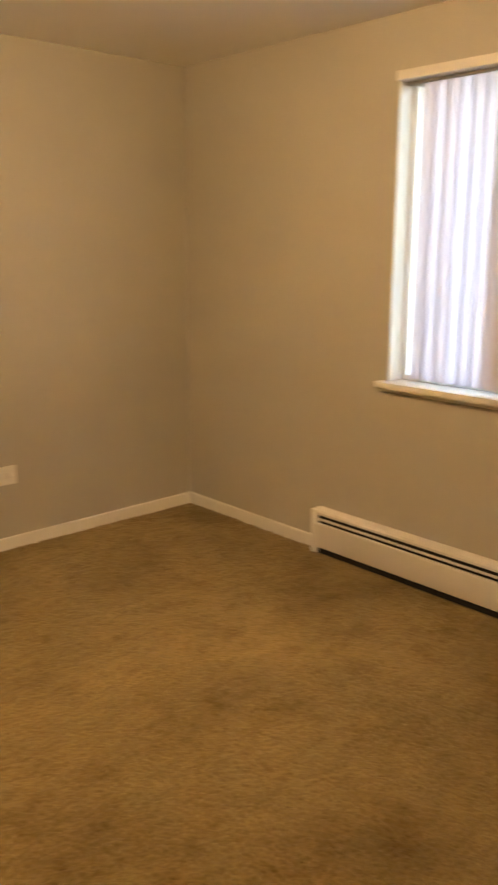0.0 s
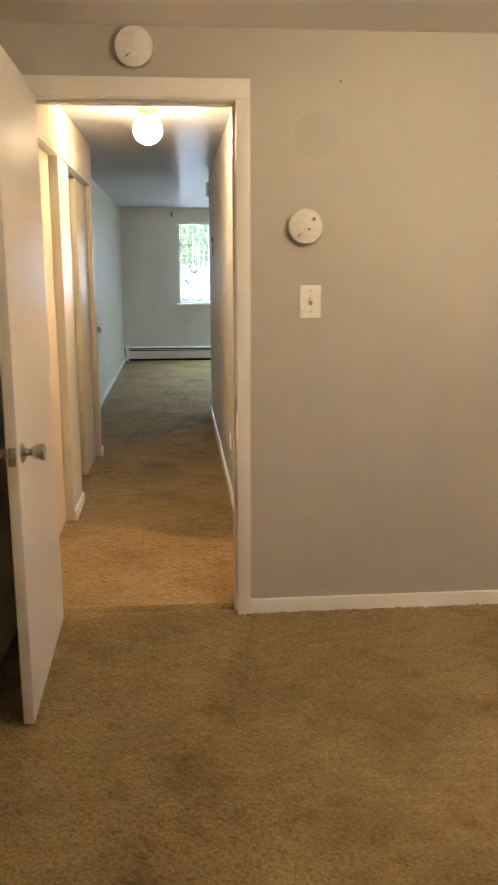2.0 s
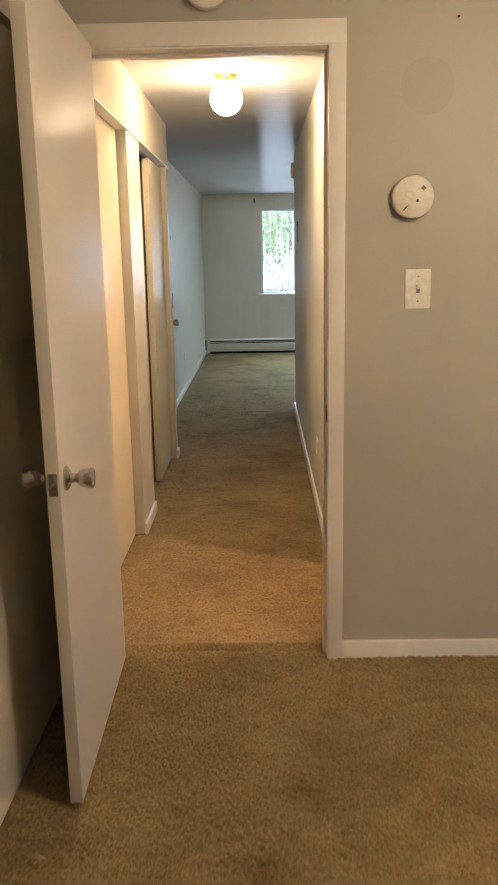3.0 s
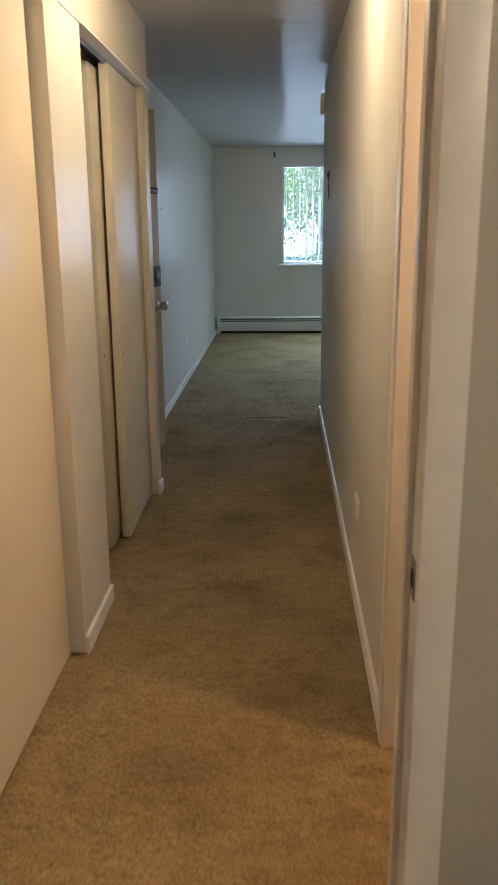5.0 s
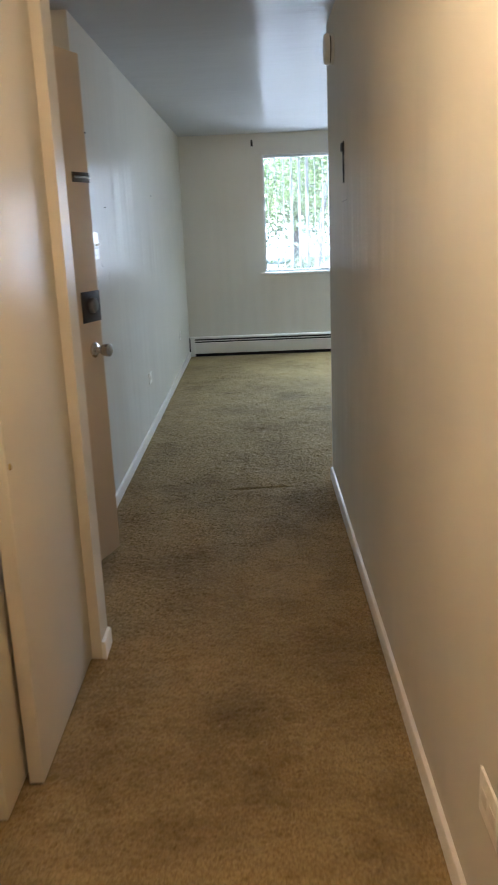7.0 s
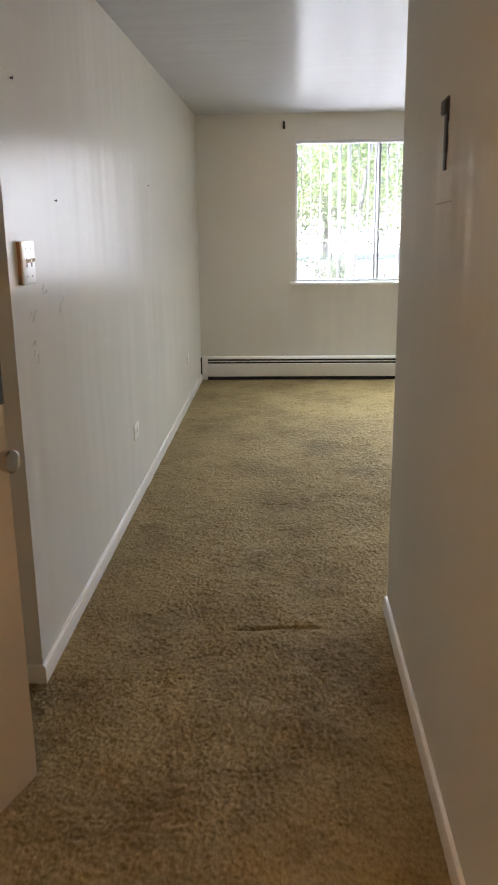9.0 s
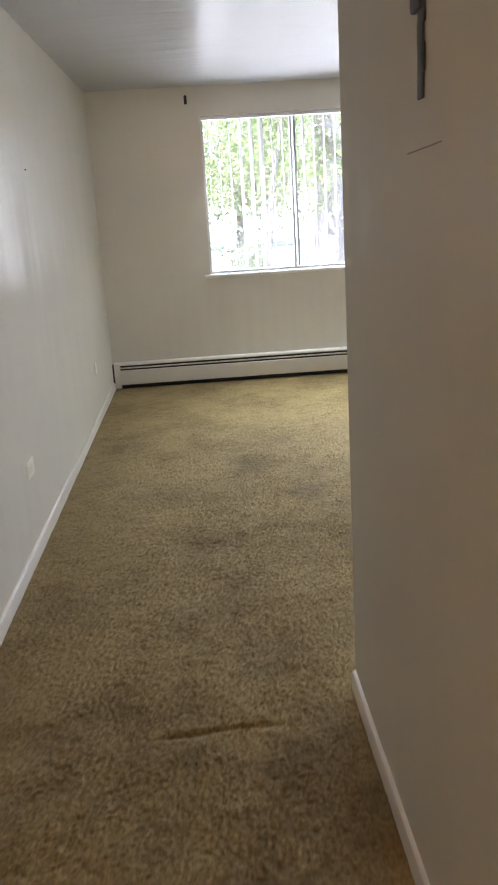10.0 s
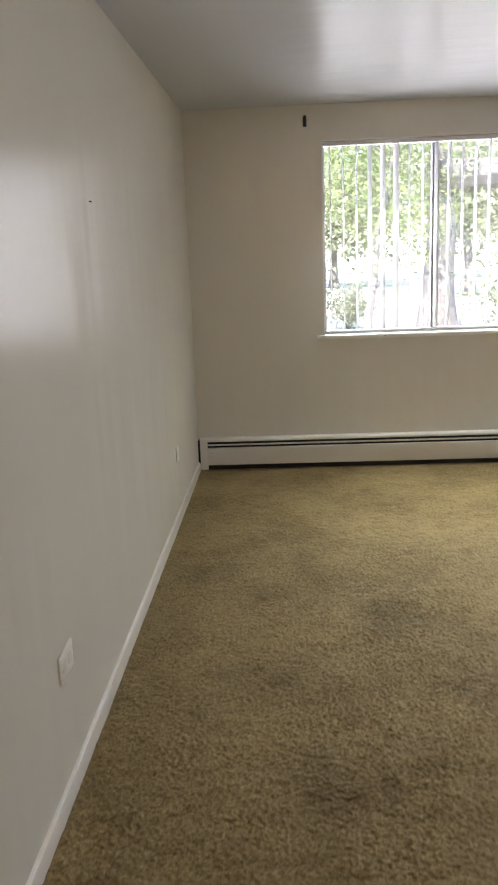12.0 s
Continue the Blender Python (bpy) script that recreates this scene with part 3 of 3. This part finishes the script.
alarm(pose(0.175, 0, 1.583), 0.066, 0.036, "round off-white alarm with a slotted grille and dark button", (-0.026, -0.034), (0.030, 0.026), (0.012, -0.012), (-0.012, 0.006))


def hall_alarm():
    d = thing("smoke_alarm", pose(0, 4.585, 2.115, 0, 0, -90), "round cream smoke alarm high on the hall wall", "smoke alarm", "round alarms")
    r = 0.066
    part("base", lathe([(r * 0.92, 0.0), (r * 0.98, -0.002), (r * 0.98, -0.012)], 40, 'Y'), ALARM, d)
    part("gap", lathe([(r * 0.85, -0.012), (r * 0.85, -0.018)], 40, 'Y'), DARK, d)
    part("cover", lathe([(r, -0.018), (r, -0.028), (r * 0.93, -0.040), (0.004, -0.044)], 40, 'Y'), ALARM, d)


hall_alarm()


# ---- plates ----
def wall_plate(name, m, w, h, label, category, slots, toggles=(), thick=0.006, edge=None):
    """Cover plate lying in the local xz plane, facing -y."""
    d = thing(name, m, label, category)
    if edge:
        part("box_edge", box(-w / 2 + 0.001, w / 2 - 0.001, -thick, 0, -h / 2 + 0.001, h / 2 - 0.001), edge, d, "bare brown box edge")
        y = -thick
    else:
        y = 0
    part("plate", box(-w / 2, w / 2, y - 0.006, y, -h / 2, h / 2, bevel=0.002), PLASTIC, d)
    for sx, sz, sw, sh in slots:
        part("slot", box(sx - sw / 2, sx + sw / 2, y - 0.0068, y - 0.004, sz - sh / 2, sz + sh / 2), GREY, d)
    for tx, tz in toggles:
        part("toggle_slot", box(tx - 0.006, tx + 0.006, y - 0.0066, y - 0.004, tz - 0.013, tz + 0.013), GREY, d)
        g = part("toggle", box(-0.004, 0.004, -0.016, 0, -0.005, 0.005, bevel=0.001), PLASTIC, d)
        g.location = (tx, y - 0.005, tz + 0.003)
        g.rotation_euler = (radians(-20), 0, 0)
    return d


def outlet(m, w, h, label):
    """Outlet plate lying on its side: two sockets."""
    s = []
    for k in (-0.026, 0.026):
        s += [(k - 0.006, 0.006, 0.008, 0.003), (k - 0.006, -0.006, 0.008, 0.003), (k + 0.009, 0, 0.005, 0.005)]
    d = wall_plate("outlet", m, w, h, label, "outlet", s)
    for k in (-0.026, 0.026):
        part("socket_face", box(k - 0.016, k + 0.016, -0.0072, -0.003, -0.014, 0.014, bevel=0.0006), ALARM, d)
    return d


wall_plate("light_switch", pose(0.201, 0, 1.297), 0.082, 0.127, "white toggle light switch plate by the bedroom door", "switch",
           ((0, 0.040, 0.004, 0.004), (0, -0.040, 0.004, 0.004)), ((0, 0),))
outlet(pose(1.477, 0, 0.361), 0.148, 0.090, "white outlet plate low on the bedroom wall")
outlet(pose(0, 1.808, 0.352, 0, 0, -90), 0.116, 0.090, "white outlet plate low on the hall wall")
outlet(pose(XL, 6.17, 0.372, 0, 0, 90), 0.125, 0.078, "white outlet plate low on the living room wall")
outlet(pose(1.175, YF, 0.355), 0.120, 0.080, "white outlet plate below the living room window")
outlet(pose(XL, 8.49, 0.366, 0, 0, 90), 0.075, 0.078, "small white cable plate near the heater")
wall_plate("light_switch", pose(XL, 4.548, 1.30, 0, 0, 90), 0.120, 0.124, "white double toggle switch plate with a brown box edge", "switch",
           ((-0.023, 0.040, 0.004, 0.004), (0.023, 0.040, 0.004, 0.004), (-0.023, -0.040, 0.004, 0.004), (0.023, -0.040, 0.004, 0.004)),
           ((-0.023, 0), (0.023, 0)), 0.010, BROWN)


# ---- baseboard heaters ----
def heater(m, length, label, end_gap=0.05):
    """Fin-tube baseboard heater along local x, facing -y, its back at y = 0."""
    d = thing("baseboard_heater", m, label, "heater", "baseboard heaters")
    D, HT = 0.068, 0.215
    part("back_plate", box(0, length, -0.010, 0, 0.004, HT - 0.002), ENAMEL, d)
    part("top_hood", extrude_profile([(-0.0105, HT), (-D + 0.012, HT - 0.001), (-D + 0.003, HT - 0.010), (-D + 0.003, HT - 0.021), (-D + 0.007, HT - 0.021),
                                      (-D + 0.007, HT - 0.012), (-D + 0.014, HT - 0.005), (-0.0105, HT - 0.004)], length), ENAMEL, d)
    a = end_gap
    v = part("damper", extrude_profile([(-D + 0.004, HT - 0.037), (-D + 0.008, HT - 0.037), (-D + 0.008, HT - 0.047), (-D + 0.004, HT - 0.047)], length - a), ENAMEL, d)
    v.location = (a, 0, 0)
    f = part("front_panel", extrude_profile([(-D + 0.012, HT - 0.062), (-D + 0.003, HT - 0.063), (-D, HT - 0.067), (-D, 0.040), (-D + 0.003, 0.035), (-D + 0.012, 0.033),
                                             (-D + 0.012, 0.037), (-D + 0.005, 0.040), (-D + 0.005, HT - 0.067), (-D + 0.012, HT - 0.066)], length - a), ENAMEL, d)
    f.location = (a, 0, 0)
    # solid near-black block stands for the shade inside the fin recess
    part("recess_shade", box(a, length - 0.02, -D + 0.016, -0.012, 0.03, HT - 0.02), DARK, d, "dark block for the shade in the fin recess")
    part("end_cap", box(0, a, -D - 0.001, -0.0005, 0.004, HT + 0.001, bevel=0.004), ENAMEL, d)
    # dark block added where only shade lies between end cap and wall
    if end_gap == 0.05:
        part("gap_shade", box(-0.0135, -0.0005, -D + 0.004, -0.004, 0.05, HT - 0.012), DARK, d, "dark block for the shade beside the end cap")
    # dark strip for the shade under the front panel
    part("foot_shade", box(a, length - 0.02, -D + 0.014, -0.012, 0.003, 0.029), DARK, d)


heater(pose(-1.135, YF, 0.0), XR + 1.10, "long white baseboard heater under the living room window")
heater(pose(XW, -1.0, 0.0, 0, 0, -90), 3.4, "white baseboard heater under the bedroom window", 0.035)


# ---- windows ----
def living_window():
    d = thing("window_1", pose(0, YF, 0), "wide white-framed sliding window with open vertical blinds", "window", kind="structure")
    f = 0.022
    y0, y1 = 0.075, 0.115
    part("window_frame", box(WX0, WX0 + f, y0, y1, WZ0, WZ1, bevel=0.002), ALU, d)
    part("window_frame", box(WX1 - f, WX1, y0, y1, WZ0, WZ1, bevel=0.002), ALU, d)
    part("window_frame", box(WX0 + f, WX1 - f, y0, y1, WZ1 - f, WZ1, bevel=0.002), ALU, d)
    part("window_frame", box(WX0 + f, WX1 - f, y0, y1, WZ0, WZ0 + f, bevel=0.002), ALU, d)
    rails = (0.43, 1.095, 1.76)
    for mx in rails:
        part("mullion", box(mx - 0.024, mx + 0.024, y0 + 0.004, y1 - 0.004, WZ0 + f, WZ1 - f, bevel=0.002), RAIL, d, "grey meeting rail")
    part("latch", box(0.422, 0.438, y0 - 0.012, y0 + 0.005, 1.43, 1.50, bevel=0.002), DARK, d)
    edges = [WX0 + f] + [v for mx in rails for v in (mx - 0.024, mx + 0.024)] + [WX1 - f]
    for a, b in zip(edges[::2], edges[1::2]):
        p = part("pane", box(a, b, 0.093, 0.097, WZ0 + f, WZ1 - f), GLASS, d)
        p.visible_shadow = False
    part("window_sill", box(WX0 - 0.045, WX1 + 0.045, -0.032, 0.074, WZ0 - 0.024, WZ0 + 0.0015, bevel=0.004), TRIM, d, "white painted sill with a nail")
    part("reveal", box(WX0 - 0.001, WX0 + 0.006, 0.001, 0.074, WZ0 + 0.002, WZ1), TRIM, d)
    part("reveal", box(WX1 - 0.006, WX1 + 0.001, 0.001, 0.074, WZ0 + 0.002, WZ1), TRIM, d)
    part("reveal", box(WX0 + 0.006, WX1 - 0.006, 0.001, 0.074, WZ1 - 0.006, WZ1 + 0.001), TRIM, d)


living_window()


def slat_mesh(name, height, width=0.089, bow=0.006):
    bm = bmesh.new()
    n = 6
    rows = []
    for z in (0.0, -height):
        rows.append([bm.verts.new((width * (i / n - 0.5), bow * (1 - (2 * i / n - 1) ** 2), z)) for i in range(n + 1)])
    for i in range(n):
        bm.faces.new((rows[0][i], rows[0][i + 1], rows[1][i + 1], rows[1][i]))
    bmesh.ops.solidify(bm, geom=bm.faces, thickness=0.0011)
    me = bpy.data.meshes.new(name)
    bm.to_mesh(me)
    bm.free()
    for p in me.polygons:
        p.use_smooth = True
    me.set_sharp_from_angle(angle=radians(40))
    return me


def living_blind():
    d = thing("vertical_blind", pose(0, YF + 0.036, 0), "white vertical blind with its slats turned open", "blind")
    part("headrail", box(WX0 + 0.008, WX1 - 0.008, -0.020, 0.022, WZ1 - 0.034, WZ1 - 0.008, bevel=0.003), ALU, d, "slim white headrail")
    me = slat_mesh("slat", WZ1 - 0.05 - WZ0 - 0.016)
    me.materials.append(SLAT_GREYED)
    rng = random.Random(11)
    x, i = WX0 + 0.055, 0
    turn = {3: 13, 4: 15, 5: 17, 8: 5, 9: 3}
    while x < WX1 - 0.03:
        s = new("slat", me)
        s.parent = d
        s.location = (x, 0, WZ1 - 0.036)
        s.rotation_euler = (0, 0, radians(90 + turn.get(i, 0) + rng.uniform(-2.5, 2.5)))
        x += 0.0825
        i += 1


living_blind()


def bedroom_window():
    d = thing("window_2", pose(XW, 0, 0), "white-framed bedroom window behind closed blinds", "window", kind="structure")
    f = 0.022
    x0, x1 = 0.085, 0.125
    part("window_frame", box(x0, x1, BY1 - f, BY1, BZ0, BZ1, bevel=0.002), ALU, d)
    part("window_frame", box(x0, x1, BY0, BY0 + f, BZ0, BZ1, bevel=0.002), ALU, d)
    part("window_frame", box(x0, x1, BY0 + f, BY1 - f, BZ1 - f, BZ1, bevel=0.002), ALU, d)
    part("window_frame", box(x0, x1, BY0 + f, BY1 - f, BZ0, BZ0 + f, bevel=0.002), ALU, d)
    my = (BY0 + BY1) / 2
    part("mullion", box(x0 + 0.004, x1 - 0.004, my - 0.025, my + 0.025, BZ0 + f, BZ1 - f, bevel=0.002), ALU, d)
    for a, b in ((BY0 + f, my - 0.025), (my + 0.025, BY1 - f)):
        p = part("pane", box(0.103, 0.107, a, b, BZ0 + f, BZ1 - f), GLASS, d)
        p.visible_shadow = False
    part("window_sill", box(-0.045, 0.084, BY0 - 0.05, BY1 + 0.035, BZ0 - 0.024, BZ0 + 0.0015, bevel=0.004), TRIM, d, "white painted sill")
    part("apron", box(-0.014, -0.001, BY0 - 0.02, BY1 + 0.02, BZ0 - 0.044, BZ0 - 0.0245, bevel=0.003), TRIM, d)
    part("reveal", box(0.001, 0.084, BY1 - 0.006, BY1 + 0.001, BZ0 + 0.002, BZ1), TRIM, d)
    part("head_trim", box(-0.016, 0.0845, BY0 - 0.005, BY1 + 0.004, BZ1 - 0.010, BZ1 + 0.026, bevel=0.004), TRIM, d, "white strip over the blind")


bedroom_window()


def bedroom_blind():
    d = thing("vertical_blind", pose(XW + 0.045, 0, 0), "white vertical blind with its slats closed", "blind")
    part("headrail", box(-0.020, 0.022, BY0 + 0.008, BY1 - 0.008, BZ1 - 0.024, BZ1 - 0.0125, bevel=0.003), GREY, d, "slim grey headrail")
    me = slat_mesh("slat", BZ1 - 0.032 - BZ0 - 0.012, 0.072, 0.009)
    me.materials.append(SLAT_BED_TINTED)
    y = BY1 - 0.118
    rng = random.Random(5)
    while y > BY0 + 0.04:
        s = new("slat", me)
        s.parent = d
        s.location = (0, y, BZ1 - 0.024)
        s.rotation_euler = (0, 0, radians(90 + 9 + rng.uniform(-1, 1)))
        y -= 0.056


bedroom_blind()


# ---- small marks and hardware on the walls ----
def curtain_bracket(x):
    d = thing("curtain_bracket", pose(x, YF, 2.185), "small dark curtain rod bracket above the window", "bracket", "curtain brackets")
    part("plate", box(-0.011, 0.011, -0.004, 0, -0.026, 0.034, bevel=0.002), BLACK, d)
    part("hook", box(-0.006, 0.006, -0.034, -0.004, 0.012, 0.024, bevel=0.002), BLACK, d)
    part("lip", box(-0.006, 0.006, -0.034, -0.028, 0.024, 0.036, bevel=0.001), BLACK, d)


curtain_bracket(-0.388)
curtain_bracket(1.10)
curtain_bracket(2.58)


def tube(bm, pts, radii, steps=9):
    rings = []
    for i, p in enumerate(pts):
        d = (pts[min(i + 1, len(pts) - 1)] - pts[max(i - 1, 0)]).normalized()
        a = d.orthogonal().normalized()
        b = d.cross(a)
        rings.append([bm.verts.new(p + (a * math.cos(2 * math.pi * k / steps) + b * math.sin(2 * math.pi * k / steps)) * radii[i]) for k in range(steps)])
    for r0, r1 in zip(rings, rings[1:]):
        o = min(range(steps), key=lambda k: (r1[k].co - r0[0].co).length)
        for k in range(steps):
            bm.faces.new((r0[k], r0[(k + 1) % steps], r1[(k + 1 + o) % steps], r1[(k + o) % steps]))


def paint_ridges(y, z, width, height, count, seed):
    """Raised runs left in the wall paint: short slanting ridges."""
    rng = random.Random(seed)
    bm = bmesh.new()
    for k in range(count):
        a = Vector((rng.uniform(-width, width * 0.3), 0.0005, rng.uniform(-height, height)))
        n = rng.uniform(0.5, 0.9) * width
        tube(bm, [a, a + Vector((n * 0.5, -0.0008, n * 0.22)), a + Vector((n, 0.0003, n * 0.75))], [0.0006, 0.0014, 0.0005], 6)
    d = link("paint_run", bm, WALL)
    d.matrix_world = pose(XL, y, z, 0, 0, 90)
    tagged(d, "raised ridges of dried paint on the living room wall", "paint ridges", "paint ridges on the wall")


def wall_strip():
    d = thing("wall_strip", pose(0, 4.168, 1.605, 0, 0, -90), "worn black metal strip screwed to the hall wall", "wall strip")
    bm = bmesh.new()
    for x0, x1, dep, z0, z1 in ((-0.020, 0.013, 0.004, -0.084, -0.041), (-0.015, 0.020, 0.0056, -0.047, -0.004), (-0.021, 0.014, 0.0046, -0.010, 0.028), (-0.014, 0.022, 0.0054, 0.022, 0.080)):
        add_box(bm, x0, x1, -dep, 0, z0, z1, bevel=0.0035)
    part("strip", bm, BLACK, d)
    part("clip", box(-0.036, 0.022, -0.012, 0, 0.040, 0.074, bevel=0.006), BLACK, d)


wall_strip()
paint_ridges(4.60, 1.02, 0.045, 0.035, 9, 1)
paint_ridges(4.60, 1.125, 0.040, 0.020, 5, 2)
paint_ridges(4.74, 1.19, 0.040, 0.018, 5, 3)
paint_ridges(4.92, 1.13, 0.045, 0.020, 5, 4)


def nail(m):
    d = link("nail", lathe([(0.0022, 0.0), (0.0022, -0.006), (0.004, -0.006), (0.004, -0.008), (0.001, -0.0085)], 10, 'Y'), BLACK)
    d.matrix_world = m
    tagged(d, "small dark nail standing in the painted wall", "nail", "nails")


nail(pose(XL, 6.888, 1.607, 0, 0, 90))
nail(pose(XL, 4.559, 1.806, 0, 0, 90))
nail(pose(XL, 4.933, 1.484, 0, 0, 90))
nail(pose(0.302, 0, 2.107))
nail(pose(0.10, YF - 0.0325, WZ0 - 0.010))

gp = link("paint_patch", lathe([(0.084, 0.0), (0.082, -0.0003), (0.074, -0.0006), (0.004, -0.0006)], 48, 'Y'), PATCH)
gp.matrix_world = pose(0.215, 0, 1.914)
tagged(gp, "faint round patch where an alarm once hung", "paint patch")

sc = link("scratch", box(-0.10, 0.10, -0.0008, 0.0005, -0.0012, 0.0012), GREY)
sc.matrix_world = pose(0, 4.165, 1.448, 0, -1.5, -90)
tagged(sc, "thin dark scratch across the hall wall", "scratch")


# ---- outside ----
def outside():
    bm = bmesh.new()
    s = 900.0
    vs = [bm.verts.new(v) for v in ((-s, -s, -0.62), (s, -s, -0.62), (s, s, -0.62), (-s, s, -0.62))]
    bm.faces.new(vs)
    tagged(link("ground", bm, GROUND), "sunlit yard of grass and pale gravel", "ground", "", "structure")


outside()


def leaves_mesh(name, centres, count, spread, size, seed, material):
    rng = np.random.default_rng(seed)
    c = np.asarray(centres)[rng.integers(0, len(centres), count)]
    p = c + rng.normal(0, 1, (count, 3)) * spread * np.array([1, 1, 0.75])
    a = rng.normal(0, 1, (count, 3))
    a /= np.linalg.norm(a, axis=1)[:, None]
    b = np.cross(a, rng.normal(0, 1, (count, 3)))
    b /= np.linalg.norm(b, axis=1)[:, None]
    L = (size * rng.uniform(0.6, 1.3, count))[:, None]
    v = np.stack([p - a * L, p + b * L * 0.45, p + a * L, p - b * L * 0.45], 1).reshape(-1, 3)
    f = np.arange(count * 4).reshape(-1, 4)
    me = bpy.data.meshes.new(name)
    me.from_pydata(v.tolist(), [], f.tolist())
    me.materials.append(material)
    return new(name, me)


def tree(x, y, height, r0, seed, label, crown_low, leaf, count=9000, lean=(0, 0), size=0.07, spread=0.42, limb=None):
    rng = random.Random(seed)
    d = thing("tree", pose(x, y, -0.62), label, "tree", "trees in the yard")
    bm = bmesh.new()
    top = Vector((lean[0], lean[1], height * 0.8))
    pts = [top * (i / 7) + Vector((rng.uniform(-.06, .06), rng.uniform(-.06, .06), 0)) * (i > 0) for i in range(8)]
    tube(bm, pts, [r0 * (1 - 0.85 * i / 7) + (0.35 * r0 if i == 0 else 0) for i in range(8)], 12)
    if limb:
        z, dx, dz, r = limb
        tube(bm, [Vector((0, 0, z)), Vector((dx * .3, 0, z + dz * .25)), Vector((dx * .65, -.1, z + dz * .7)), Vector((dx, -.2, z + dz))], [r * 1.3, r, r * .9, r * .6], 10)
    ends = []
    for k in range(16):
        f = rng.uniform(crown_low, 1.0)
        base = top * f
        a = rng.uniform(0, 2 * math.pi)
        ln = height * rng.uniform(0.16, 0.34) * (1.25 - 0.6 * f)
        way = Vector((math.cos(a), math.sin(a), rng.uniform(0.0, 0.7)))
        q = [base + way * ln * s + Vector((rng.uniform(-.1, .1), rng.uniform(-.1, .1), rng.uniform(-.05, .08))) * (s > 0) for s in (0, .35, .7, 1.0)]
        tube(bm, q, [r0 * 0.30 * (1.2 - f * .6), r0 * .2, r0 * .12, r0 * .04], 7)
        ends += [tuple(q[1]), tuple(q[2]), tuple(q[3]), tuple((q[2] + q[3]) / 2)]
        for s in range(2):
            w2 = Vector((rng.uniform(-1, 1), rng.uniform(-1, 1), rng.uniform(-.2, .6))) * ln * 0.5
            q2 = [q[2], q[2] + w2 * .5, q[2] + w2]
            tube(bm, q2, [r0 * .09, r0 * .06, r0 * .02], 5)
            ends += [tuple(q2[1]), tuple(q2[2])]
    part("trunk", bm, BARK, d)
    c = leaves_mesh("crown", ends, count, spread, size, seed, leaf)
    c.parent = d


def shrub(x, y, r, seed, leaf, count=2500):
    rng = random.Random(seed)
    d = thing("shrub", pose(x, y, -0.62), "leafy green shrub in the yard", "shrub", "shrubs in the yard")
    bm = bmesh.new()
    ends = []
    for k in range(9):
        a = rng.uniform(0, 6.28)
        e = Vector((math.cos(a) * r * rng.uniform(.2, .8), math.sin(a) * r * rng.uniform(.2, .8), r * rng.uniform(.6, 1.7)))
        tube(bm, [Vector((0, 0, -0.03)), e * .5 + Vector((0, 0, .1)), e], [.025, .018, .006], 6)
        ends += [tuple(e), tuple(e * .7)]
    part("stems", bm, BARK, d)
    c = leaves_mesh("foliage", ends, count, r * 0.28, 0.05, seed, leaf)
    c.parent = d


tree(2.3, 20.0, 9.5, 0.36, 3, "large shade tree with a thick grey trunk and limb", 0.60, LEAF, 17000, (0.2, 0.3), 0.052, 0.7, (3.20, 3.4, 0.18, 0.27))
tree(0.7, 18.5, 6.2, 0.085, 7, "slender leafy tree in the yard", 0.42, LEAF, 12000, (0.9, 0.2), 0.042, 0.55)
tree(-2.2, 24.0, 8.0, 0.16, 12, "leafy tree further back in the yard", 0.30, LEAF, 17000, (0.3, 0), 0.056, 0.8)
tree(6.4, 36.0, 9.0, 0.20, 21, "leafy tree at the back of the yard", 0.30, LEAF_HAZED, 9000, (-0.5, 0), 0.13, 0.9)
tree(1.8, 46.0, 10.0, 0.22, 31, "tall leafy tree far back", 0.25, LEAF_HAZED, 10000, (0.2, 0), 0.17, 1.2)
tree(-3.5, 44.0, 9.0, 0.22, 33, "broad leafy tree far back", 0.25, LEAF_HAZED, 10000, (0.2, 0), 0.17, 1.2)
tree(8.5, 52.0, 11.0, 0.24, 35, "high leafy tree at the yard's end", 0.25, LEAF_HAZED, 10000, (0.2, 0), 0.18, 1.3)
shrub(3.5, 18.6, 1.25, 41, LEAF_HAZED, 3500)
shrub(1.0, 25.0, 0.8, 42, LEAF_HAZED)
